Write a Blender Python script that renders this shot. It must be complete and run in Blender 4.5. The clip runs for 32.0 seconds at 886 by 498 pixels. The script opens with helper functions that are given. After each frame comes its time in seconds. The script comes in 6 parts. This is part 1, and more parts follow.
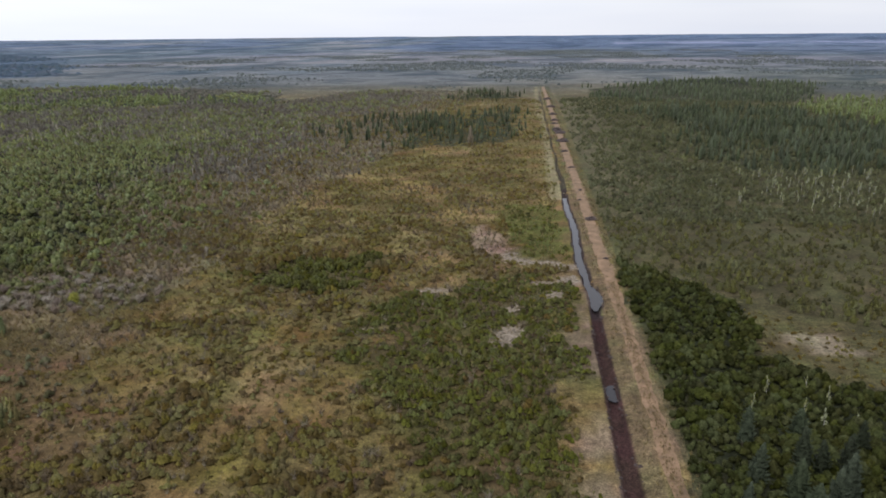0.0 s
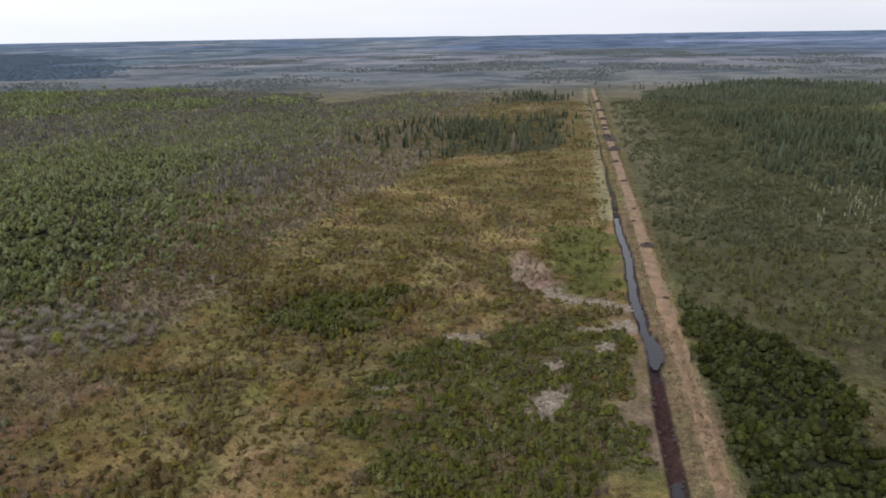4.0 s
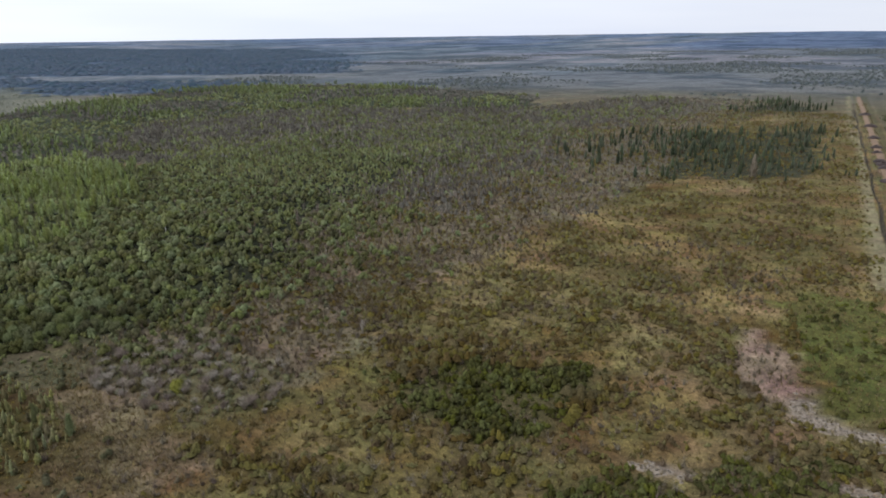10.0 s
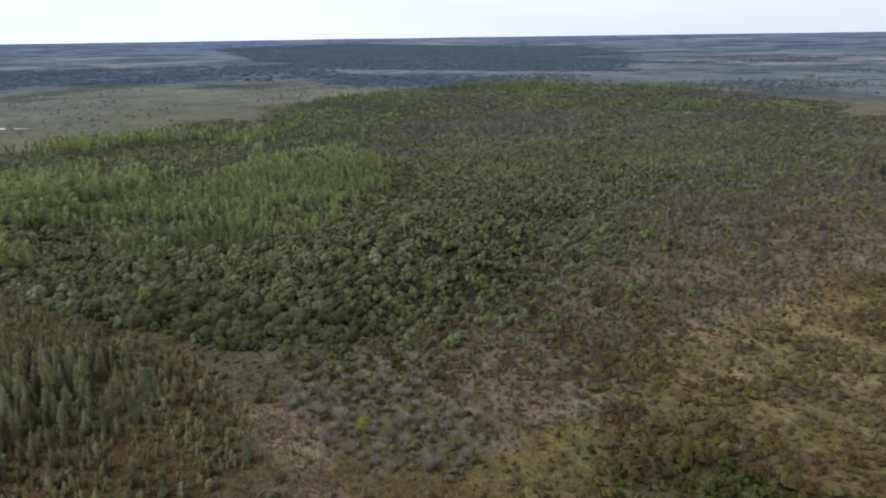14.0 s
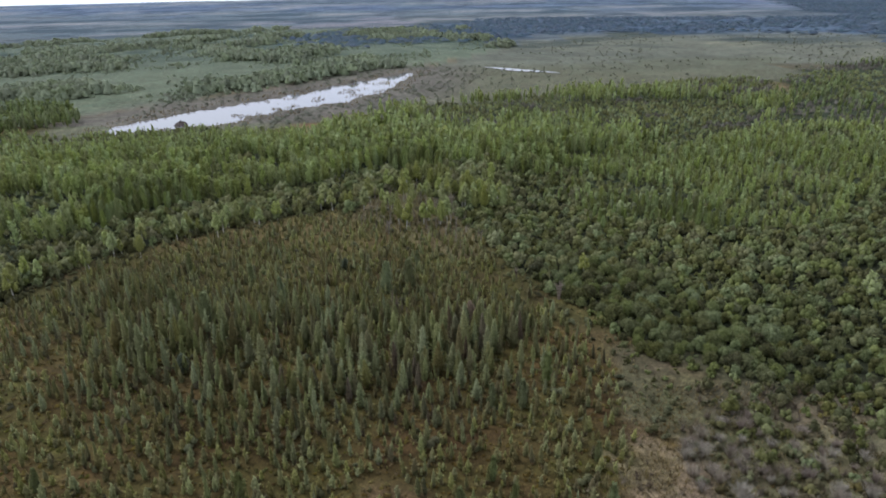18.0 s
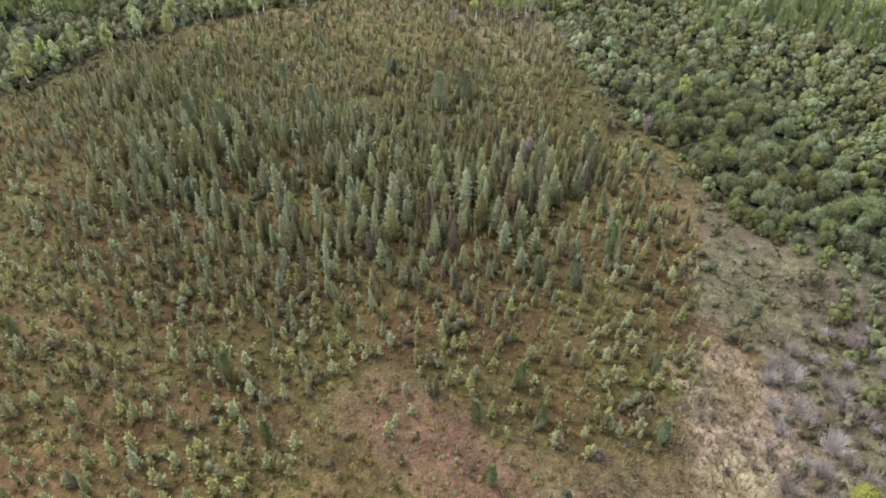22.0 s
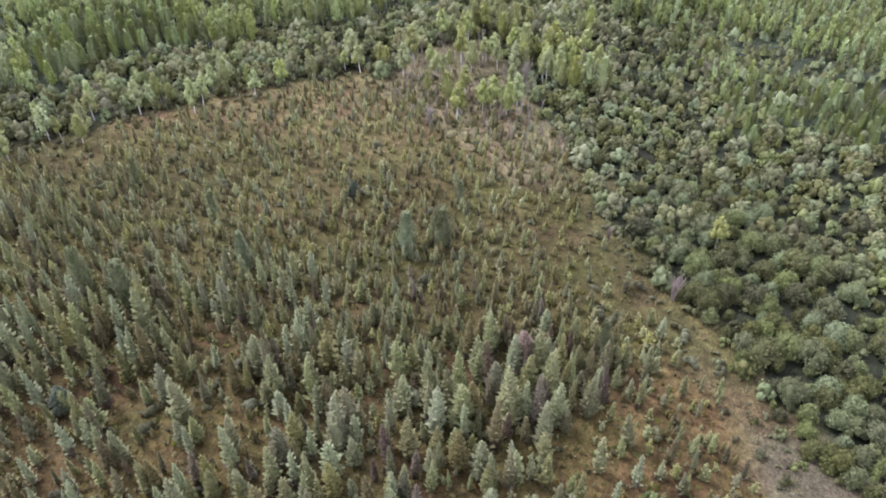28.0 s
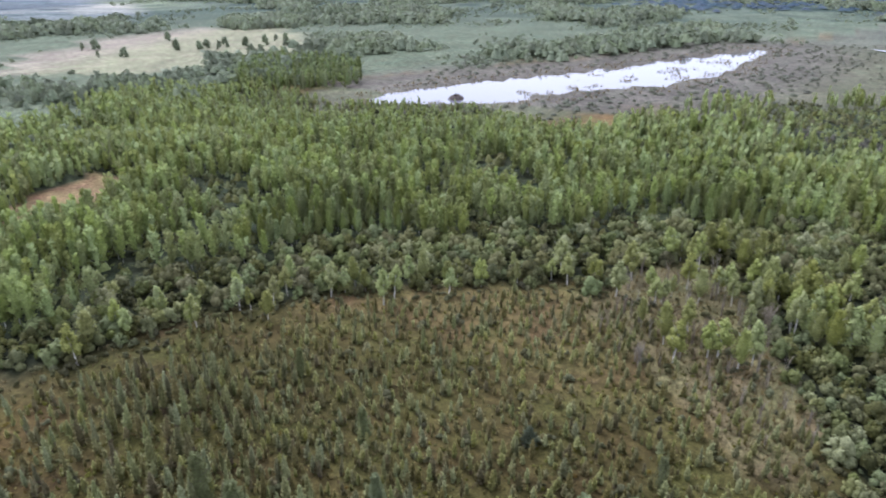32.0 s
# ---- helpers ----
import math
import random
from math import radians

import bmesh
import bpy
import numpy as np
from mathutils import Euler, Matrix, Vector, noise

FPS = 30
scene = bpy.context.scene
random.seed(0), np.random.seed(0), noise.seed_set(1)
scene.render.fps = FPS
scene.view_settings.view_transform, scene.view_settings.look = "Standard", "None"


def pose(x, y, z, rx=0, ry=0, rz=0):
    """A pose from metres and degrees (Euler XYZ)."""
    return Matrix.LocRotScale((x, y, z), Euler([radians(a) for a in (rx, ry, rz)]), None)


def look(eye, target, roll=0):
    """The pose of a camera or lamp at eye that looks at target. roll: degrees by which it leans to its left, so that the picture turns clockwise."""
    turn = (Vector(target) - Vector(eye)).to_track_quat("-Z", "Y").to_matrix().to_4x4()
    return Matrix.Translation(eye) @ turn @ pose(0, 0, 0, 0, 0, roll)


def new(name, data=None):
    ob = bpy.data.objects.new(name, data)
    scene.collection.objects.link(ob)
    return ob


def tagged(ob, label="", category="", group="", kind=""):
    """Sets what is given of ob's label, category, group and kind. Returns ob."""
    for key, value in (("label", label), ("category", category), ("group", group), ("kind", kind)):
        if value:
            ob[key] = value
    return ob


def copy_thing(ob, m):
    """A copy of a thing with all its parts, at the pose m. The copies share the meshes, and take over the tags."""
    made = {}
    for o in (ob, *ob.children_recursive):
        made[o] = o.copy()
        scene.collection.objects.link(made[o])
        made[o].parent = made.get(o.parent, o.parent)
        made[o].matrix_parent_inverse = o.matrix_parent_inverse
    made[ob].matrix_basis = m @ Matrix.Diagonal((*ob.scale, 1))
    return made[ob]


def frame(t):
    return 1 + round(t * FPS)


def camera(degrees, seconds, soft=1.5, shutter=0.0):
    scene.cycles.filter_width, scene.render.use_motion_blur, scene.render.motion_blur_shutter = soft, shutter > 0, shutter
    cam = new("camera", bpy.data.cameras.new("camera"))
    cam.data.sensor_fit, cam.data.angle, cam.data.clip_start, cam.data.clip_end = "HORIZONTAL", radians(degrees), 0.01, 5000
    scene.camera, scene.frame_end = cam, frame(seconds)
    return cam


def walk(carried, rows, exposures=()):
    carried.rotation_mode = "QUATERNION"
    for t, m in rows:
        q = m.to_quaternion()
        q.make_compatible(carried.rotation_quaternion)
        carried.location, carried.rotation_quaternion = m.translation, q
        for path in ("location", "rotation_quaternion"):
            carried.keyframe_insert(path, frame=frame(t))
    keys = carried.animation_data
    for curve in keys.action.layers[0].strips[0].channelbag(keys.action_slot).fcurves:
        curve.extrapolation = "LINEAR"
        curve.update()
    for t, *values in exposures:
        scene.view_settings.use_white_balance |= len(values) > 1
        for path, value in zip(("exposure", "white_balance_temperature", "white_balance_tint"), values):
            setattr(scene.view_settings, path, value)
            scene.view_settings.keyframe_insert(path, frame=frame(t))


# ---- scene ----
cam = camera(65.05, 32.0, soft=1.8, shutter=0.15)

# seconds, x, y, z, yaw, pitch, roll of the flight
PATH = [
    (0.0, 0.00, 0.00, 50.00, 7.10, -17.22, -0.52),
    (0.5, -0.74, 2.33, 49.86, 5.21, -17.15, -0.53),
    (1.0, -0.73, 4.81, 49.83, 5.23, -17.12, -0.55),
    (1.5, -0.56, 7.40, 49.91, 5.25, -17.14, -0.62),
    (2.0, -0.43, 10.16, 50.02, 6.40, -17.19, -0.78),
    (2.5, -0.36, 12.89, 50.08, 6.85, -17.19, -0.79),
    (3.0, -0.29, 15.48, 50.11, 7.94, -17.19, -0.81),
    (3.5, -0.29, 18.31, 50.37, 8.47, -17.22, -0.79),
    (4.0, -0.27, 21.22, 50.79, 11.00, -17.23, -0.90),
    (4.5, -0.13, 24.88, 51.58, 13.77, -17.21, -1.05),
    (6.5, -0.88, 34.75, 52.26, 15.25, -17.30, -1.01),
    (7.0, -1.46, 37.67, 52.25, 15.92, -17.34, -0.98),
    (7.5, -2.02, 40.53, 52.16, 22.39, -17.31, -0.97),
    (8.0, -2.51, 43.39, 52.09, 23.28, -17.31, -0.96),
    (8.5, -3.10, 46.14, 52.08, 24.79, -17.31, -0.99),
    (9.0, -3.85, 48.76, 52.12, 26.17, -17.31, -0.97),
    (9.5, -4.73, 51.44, 52.14, 27.55, -17.29, -0.88),
    (10.0, -5.65, 54.08, 52.02, 28.96, -17.24, -0.83),
    (10.5, -6.67, 56.54, 52.04, 30.28, -17.25, -0.86),
    (11.0, -7.61, 59.05, 52.08, 31.47, -17.23, -0.81),
    (11.5, -8.60, 61.63, 52.12, 31.84, -17.26, -0.78),
    (12.0, -9.80, 64.06, 52.09, 31.81, -17.28, -0.72),
    (12.5, -11.21, 66.58, 51.94, 33.50, -17.25, -0.67),
    (13.0, -12.54, 69.00, 51.83, 35.93, -17.23, -0.72),
    (13.5, -14.03, 71.30, 51.75, 39.32, -17.19, -0.64),
    (14.0, -15.68, 73.58, 51.77, 50.98, -17.15, -0.84),
    (14.5, -17.18, 76.35, 51.83, 64.98, -17.11, -1.12),
    (15.0, -18.68, 79.13, 51.75, 68.63, -17.14, -1.24),
    (15.5, -20.65, 80.92, 51.74, 73.16, -17.14, -1.28),
    (17.5, -28.10, 86.37, 52.27, 92.21, -17.19, -1.36),
    (18.0, -30.60, 87.38, 52.15, 92.29, -20.27, -1.32),
    (18.5, -33.26, 88.17, 52.11, 92.39, -24.41, -1.32),
    (19.0, -35.72, 88.84, 52.07, 92.46, -28.20, -1.20),
    (19.5, -38.38, 89.57, 51.81, 92.62, -32.21, -1.20),
    (20.0, -40.86, 90.03, 51.60, 92.67, -35.95, -1.13),
    (20.5, -43.50, 90.41, 51.66, 92.73, -39.11, -1.18),
    (21.0, -46.69, 90.47, 51.67, 93.39, -39.32, -1.13),
    (21.5, -49.59, 90.78, 51.60, 99.61, -39.20, -1.27),
    (22.0, -52.31, 91.10, 51.58, 101.05, -39.14, -1.39),
    (22.5, -54.97, 91.02, 51.65, 100.91, -39.16, -1.28),
    (23.0, -57.52, 90.91, 51.77, 100.80, -39.20, -1.17),
    (23.5, -60.29, 90.68, 51.82, 100.69, -39.24, -1.08),
    (24.0, -63.01, 90.49, 51.96, 100.65, -39.33, -1.06),
    (24.5, -65.72, 90.17, 52.08, 100.58, -39.39, -1.04),
    (25.0, -68.39, 89.74, 52.27, 100.39, -39.51, -0.86),
    (25.5, -71.15, 89.40, 52.39, 100.26, -39.64, -0.78),
    (27.5, -80.67, 88.11, 52.35, 99.83, -39.43, -0.57),
    (28.0, -83.27, 87.98, 52.47, 99.86, -37.57, -0.60),
    (28.5, -85.71, 87.62, 52.56, 99.70, -34.95, -0.49),
    (29.0, -88.11, 87.41, 52.28, 99.66, -32.10, -0.46),
    (29.5, -90.14, 87.15, 51.70, 99.62, -29.03, -0.38),
    (30.0, -92.19, 86.71, 51.59, 99.47, -26.18, -0.25),
    (30.5, -94.30, 86.42, 51.56, 99.44, -23.66, -0.21),
    (31.0, -96.25, 85.95, 51.56, 99.98, -23.42, -0.28),
    (31.5, -98.57, 85.19, 51.04, 107.84, -23.29, -0.48),
    (32.0, -100.55, 84.79, 51.05, 119.16, -23.21, -0.43),
]


def aim(x, y, z, yaw, pitch, roll):
    a, b = radians(yaw), radians(pitch)
    ahead = Vector((-math.sin(a) * math.cos(b), math.cos(a) * math.cos(b), math.sin(b)))
    eye = Vector((x, y, z))
    return look(eye, eye + ahead * 100, roll)


# seconds, stops, kelvin, tint
EXPOSURES = [(0.0, 0.02, 6300, 11), (5.0, 0.02, 6300, 11), (8.0, -0.04, 6200, 11), (12.0, -0.08, 6020, 10), (14.5, -0.09, 5930, 12), (17.0, -0.05, 5850, 11), (18.0, 0.07, 5950, 9), (19.0, 0.7, 6650, 3), (20.0, 1.08, 6480, 5),
             (21.0, 1.15, 6180, 10), (22.0, 1.2, 5880, 17), (24.0, 1.35, 5650, 23), (28.0, 1.36, 5600, 26), (29.0, 1.34, 5450, 17), (30.0, 1.08, 5680, 14), (32.0, 0.78, 5680, 15)]
walk(cam, [(t, aim(*p)) for t, *p in PATH], EXPOSURES)

# ---- overcast daylight ----
SUN_HEIGHT, SUN_TURN = radians(52), radians(205)
world = bpy.data.worlds.new("overcast_sky")
scene.world = world
world.use_nodes = True
wn, wl = world.node_tree.nodes, world.node_tree.links
sky = wn.new("ShaderNodeTexSky")
sky.sky_type, sky.sun_disc, sky.sun_elevation, sky.sun_rotation = "NISHITA", False, SUN_HEIGHT, SUN_TURN
cloud_place = wn.new("ShaderNodeTexCoord")
cloud_map = wn.new("ShaderNodeMapping")
cloud_map.inputs["Scale"].default_value = (1.0, 1.0, 9.0)
cloud_noise = wn.new("ShaderNodeTexNoise")
cloud_noise.inputs["Scale"].default_value, cloud_noise.inputs["Detail"].default_value = 1.6, 3.0
cloud_tone = wn.new("ShaderNodeValToRGB")
cloud_tone.color_ramp.elements[0].position, cloud_tone.color_ramp.elements[0].color = 0.32, (7.6, 7.9, 8.8, 1)
cloud_tone.color_ramp.elements[1].position, cloud_tone.color_ramp.elements[1].color = 0.68, (8.9, 9.0, 9.4, 1)
toward = wn.new("ShaderNodeVectorMath")
toward.operation = "DOT_PRODUCT"
toward.inputs[1].default_value = (-0.92, -0.35, 0.2)
glow = wn.new("ShaderNodeMapRange")
glow.inputs["From Min"].default_value, glow.inputs["From Max"].default_value = -0.6, 1.0
glow.inputs["To Min"].default_value, glow.inputs["To Max"].default_value = 0.99, 1.4
veil = wn.new("ShaderNodeVectorMath")
veil.operation = "SCALE"
wl.new(cloud_place.outputs["Generated"], toward.inputs[0])
wl.new(toward.outputs["Value"], glow.inputs["Value"])
wl.new(glow.outputs["Result"], veil.inputs["Scale"])
cover = wn.new("ShaderNodeMixRGB")
cover.inputs["Fac"].default_value = 0.92
wl.new(cloud_place.outputs["Generated"], cloud_map.inputs["Vector"])
wl.new(cloud_map.outputs["Vector"], cloud_noise.inputs["Vector"])
wl.new(cloud_noise.outputs["Fac"], cloud_tone.inputs["Fac"])
wl.new(sky.outputs["Color"], cover.inputs["Color1"])
wl.new(cloud_tone.outputs["Color"], veil.inputs[0])
wl.new(veil.outputs["Vector"], cover.inputs["Color2"])
wl.new(cover.outputs["Color"], wn["Background"].inputs["Color"])
wn["Background"].inputs["Strength"].default_value = 0.1

sun_data = bpy.data.lights.new("sun", "SUN")
sun_data.energy, sun_data.angle, sun_data.color = 2.1, radians(20), (1.0, 0.97, 0.95)
sun = new("sun", sun_data)
sun.matrix_world = look((math.sin(SUN_TURN) * math.cos(SUN_HEIGHT) * 400, math.cos(SUN_TURN) * math.cos(SUN_HEIGHT) * 400,
                         math.sin(SUN_HEIGHT) * 400), (0, 0, 0))

# ---- materials ----


def material(name):
    m = bpy.data.materials.new(name)
    m.use_nodes = True
    t = m.node_tree
    t.nodes.clear()
    return m, t.nodes, t.links


def node(nodes, kind, **values):
    n = nodes.new(kind)
    for key, value in values.items():
        n.inputs[key.replace("_", " ")].default_value = value
    return n


def foliage(name, dark, light, gloss=0.6, through_light=0.3, leaf_change=0.35, patch=0.06, hue=0.02, grain=4.0, sheen=0.08):
    """Leaves: colour runs from dark to light plant by plant, leaf by leaf and in drifts over the ground."""
    m, n, l = material(name)
    tint = n.new("ShaderNodeAttribute")
    tint.attribute_name = "tint"
    info, geo = n.new("ShaderNodeObjectInfo"), n.new("ShaderNodeNewGeometry")
    add, wrap = n.new("ShaderNodeMath"), n.new("ShaderNodeMath")
    add.operation, wrap.operation = "ADD", "FRACT"
    l.new(tint.outputs["Fac"], add.inputs[0])
    l.new(info.outputs["Random"], add.inputs[1])
    l.new(add.outputs[0], wrap.inputs[0])
    drift = node(n, "ShaderNodeTexNoise", Scale=patch, Detail=3.0)
    l.new(geo.outputs["Position"], drift.inputs["Vector"])
    parts = []
    for source, weight in ((wrap.outputs[0], 0.65), (geo.outputs["Random Per Island"], leaf_change), (drift.outputs["Fac"], 0.75)):
        k = n.new("ShaderNodeMath")
        k.operation = "MULTIPLY_ADD"
        k.inputs[1].default_value, k.inputs[2].default_value = weight, -weight / 2
        l.new(source, k.inputs[0])
        if parts:
            l.new(parts[-1], k.inputs[2])
            k.inputs[2].default_value = 0
            shift = n.new("ShaderNodeMath")
            shift.operation = "ADD"
            shift.inputs[1].default_value = -weight / 2
            l.new(k.outputs[0], shift.inputs[0])
            parts.append(shift.outputs[0])
        else:
            parts.append(k.outputs[0])
    ramp = n.new("ShaderNodeMapRange")
    ramp.inputs["From Min"].default_value, ramp.inputs["From Max"].default_value = -0.55, 0.55
    l.new(parts[-1], ramp.inputs["Value"])
    mix = n.new("ShaderNodeMixRGB")
    mix.inputs["Color1"].default_value, mix.inputs["Color2"].default_value = (dark[0], dark[1], dark[2] * 1.1, 1), (light[0], light[1], light[2] * 1.1, 1)
    l.new(ramp.outputs["Result"], mix.inputs["Fac"])
    turn = n.new("ShaderNodeMapRange")
    turn.inputs["To Min"].default_value, turn.inputs["To Max"].default_value = 0.5 - hue, 0.5 + hue
    l.new(wrap.outputs[0], turn.inputs["Value"])
    grey = n.new("ShaderNodeMapRange")
    grey.inputs["To Min"].default_value, grey.inputs["To Max"].default_value = 0.85, 1.15
    far_wrap = n.new("ShaderNodeMath")
    far_wrap.operation = "PINGPONG"
    far_wrap.inputs[1].default_value = 0.23
    l.new(wrap.outputs[0], far_wrap.inputs[0])
    grey.inputs["From Max"].default_value = 0.23
    l.new(far_wrap.outputs[0], grey.inputs["Value"])
    vary = n.new("ShaderNodeHueSaturation")
    l.new(turn.outputs["Result"], vary.inputs["Hue"])
    l.new(grey.outputs["Result"], vary.inputs["Saturation"])
    l.new(mix.outputs["Color"], vary.inputs["Color"])
    sprig = node(n, "ShaderNodeTexNoise", Scale=grain, Detail=3.0, Roughness=0.7)
    l.new(geo.outputs["Position"], sprig.inputs["Vector"])
    tone = n.new("ShaderNodeMapRange")
    tone.inputs["From Min"].default_value, tone.inputs["From Max"].default_value = 0.3, 0.7
    tone.inputs["To Min"].default_value, tone.inputs["To Max"].default_value = 0.55, 1.4
    l.new(sprig.outputs["Fac"], tone.inputs["Value"])
    l.new(tone.outputs["Result"], vary.inputs["Value"])
    relief = node(n, "ShaderNodeBump", Strength=0.9, Distance=0.25)
    l.new(sprig.outputs["Fac"], relief.inputs["Height"])
    mix = vary
    body = node(n, "ShaderNodeBsdfPrincipled", Roughness=gloss)
    body.inputs["Specular IOR Level"].default_value = sheen
    l.new(relief.outputs["Normal"], body.inputs["Normal"])
    l.new(mix.outputs["Color"], body.inputs["Base Color"])
    out = n.new("ShaderNodeOutputMaterial")
    if through_light:
        lit = n.new("ShaderNodeBsdfTranslucent")
        l.new(mix.outputs["Color"], lit.inputs["Color"])
        both = n.new("ShaderNodeMixShader")
        both.inputs["Fac"].default_value = through_light
        l.new(body.outputs[0], both.inputs[1])
        l.new(lit.outputs[0], both.inputs[2])
        l.new(both.outputs[0], out.inputs["Surface"])
    else:
        l.new(body.outputs[0], out.inputs["Surface"])
    return m


def earth(name, colours, scale, rough=0.9, bump=0.25, reach=0.3):
    """Soil, bark or stone: two scales of noise between colours, with fine relief."""
    m, n, l = material(name)
    geo = n.new("ShaderNodeNewGeometry")
    big = node(n, "ShaderNodeTexNoise", Scale=scale, Detail=6.0, Roughness=0.65)
    fine = node(n, "ShaderNodeTexNoise", Scale=scale * 9, Detail=4.0)
    l.new(geo.outputs["Position"], big.inputs["Vector"])
    l.new(geo.outputs["Position"], fine.inputs["Vector"])
    both = n.new("ShaderNodeMath")
    both.operation = "MULTIPLY_ADD"
    both.inputs[1].default_value = reach
    l.new(fine.outputs["Fac"], both.inputs[0])
    l.new(big.outputs["Fac"], both.inputs[2])
    ramp = n.new("ShaderNodeValToRGB")
    e = ramp.color_ramp.elements
    e[0].position, e[0].color = 0.38, (*colours[0], 1)
    e[1].position, e[1].color = 0.9, (*colours[-1], 1)
    for i, c in enumerate(colours[1:-1]):
        e.new(0.38 + 0.52 * (i + 1) / (len(colours) - 1)).color = (*c, 1)
    l.new(both.outputs[0], ramp.inputs["Fac"])
    relief = node(n, "ShaderNodeBump", Strength=bump, Distance=0.1)
    l.new(fine.outputs["Fac"], relief.inputs["Height"])
    body = node(n, "ShaderNodeBsdfPrincipled", Roughness=rough)
    l.new(ramp.outputs["Color"], body.inputs["Base Color"])
    l.new(relief.outputs["Normal"], body.inputs["Normal"])
    out = n.new("ShaderNodeOutputMaterial")
    l.new(body.outputs[0], out.inputs["Surface"])
    return m


def ground_material():
    """Peat, moss and dry sedge: the zone's colour, broken up by hummocks, tufts and fine litter."""
    m, n, l = material("peat_and_sedge")
    soil = n.new("ShaderNodeAttribute")
    soil.attribute_name = "soil"
    geo = n.new("ShaderNodeNewGeometry")
    last = soil.outputs["Color"]
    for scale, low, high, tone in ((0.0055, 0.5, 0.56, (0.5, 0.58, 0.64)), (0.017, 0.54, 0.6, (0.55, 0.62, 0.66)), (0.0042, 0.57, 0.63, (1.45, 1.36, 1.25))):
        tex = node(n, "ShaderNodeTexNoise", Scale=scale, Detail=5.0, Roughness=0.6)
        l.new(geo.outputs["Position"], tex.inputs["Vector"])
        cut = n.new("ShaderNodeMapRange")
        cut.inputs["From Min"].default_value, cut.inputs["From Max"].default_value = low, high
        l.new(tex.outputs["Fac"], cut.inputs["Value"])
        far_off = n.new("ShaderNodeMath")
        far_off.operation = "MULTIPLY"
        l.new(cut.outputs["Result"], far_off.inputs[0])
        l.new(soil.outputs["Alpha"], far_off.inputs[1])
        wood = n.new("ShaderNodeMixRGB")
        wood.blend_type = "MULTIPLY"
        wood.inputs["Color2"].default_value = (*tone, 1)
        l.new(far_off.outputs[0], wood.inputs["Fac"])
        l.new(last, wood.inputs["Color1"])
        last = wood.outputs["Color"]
    for scale, low, high in ((0.035, 0.75, 1.25), (0.3, 0.65, 1.4), (1.1, 0.65, 1.4), (4.0, 0.5, 1.55), (11.0, 0.6, 1.45)):
        tex = node(n, "ShaderNodeTexNoise", Scale=scale, Detail=5.0, Roughness=0.6)
        l.new(geo.outputs["Position"], tex.inputs["Vector"])
        span = n.new("ShaderNodeMapRange")
        span.inputs["From Min"].default_value, span.inputs["From Max"].default_value = 0.3, 0.7
        span.inputs["To Min"].default_value, span.inputs["To Max"].default_value = low, high
        l.new(tex.outputs["Fac"], span.inputs["Value"])
        mul = n.new("ShaderNodeMixRGB")
        mul.blend_type = "MULTIPLY"
        mul.inputs["Fac"].default_value = 1.0
        l.new(last, mul.inputs["Color1"])
        l.new(span.outputs["Result"], mul.inputs["Color2"])
        last = mul.outputs["Color"]
    hue_noise = node(n, "ShaderNodeTexNoise", Scale=0.12, Detail=4.0)
    l.new(geo.outputs["Position"], hue_noise.inputs["Vector"])
    hue_span = n.new("ShaderNodeMapRange")
    hue_span.inputs["From Min"].default_value, hue_span.inputs["From Max"].default_value = 0.3, 0.7
    hue_span.inputs["To Min"].default_value, hue_span.inputs["To Max"].default_value = 0.47, 0.53
    l.new(hue_noise.outputs["Fac"], hue_span.inputs["Value"])
    hue = n.new("ShaderNodeHueSaturation")
    l.new(hue_span.outputs["Result"], hue.inputs["Hue"])
    l.new(last, hue.inputs["Color"])
    fine = node(n, "ShaderNodeTexNoise", Scale=3.0, Detail=5.0)
    l.new(geo.outputs["Position"], fine.inputs["Vector"])
    relief = node(n, "ShaderNodeBump", Strength=0.6, Distance=0.25)
    l.new(fine.outputs["Fac"], relief.inputs["Height"])
    body = node(n, "ShaderNodeBsdfPrincipled", Roughness=0.95)
    body.inputs["Specular IOR Level"].default_value = 0.1
    l.new(hue.outputs["Color"], body.inputs["Base Color"])
    l.new(relief.outputs["Normal"], body.inputs["Normal"])
    out = n.new("ShaderNodeOutputMaterial")
    l.new(body.outputs[0], out.inputs["Surface"])
    return m


def water_material(name, colour, rough, ripple):
    m, n, l = material(name)
    geo = n.new("ShaderNodeNewGeometry")
    wave = node(n, "ShaderNodeTexNoise", Scale=ripple, Detail=3.0)
    l.new(geo.outputs["Position"], wave.inputs["Vector"])
    relief = node(n, "ShaderNodeBump", Strength=0.05, Distance=0.05)
    l.new(wave.outputs["Fac"], relief.inputs["Height"])
    body = node(n, "ShaderNodeBsdfPrincipled", Roughness=rough, IOR=1.33)
    body.inputs["Base Color"].default_value = (*colour, 1)
    l.new(relief.outputs["Normal"], body.inputs["Normal"])
    out = n.new("ShaderNodeOutputMaterial")
    l.new(body.outputs[0], out.inputs["Surface"])
    return m


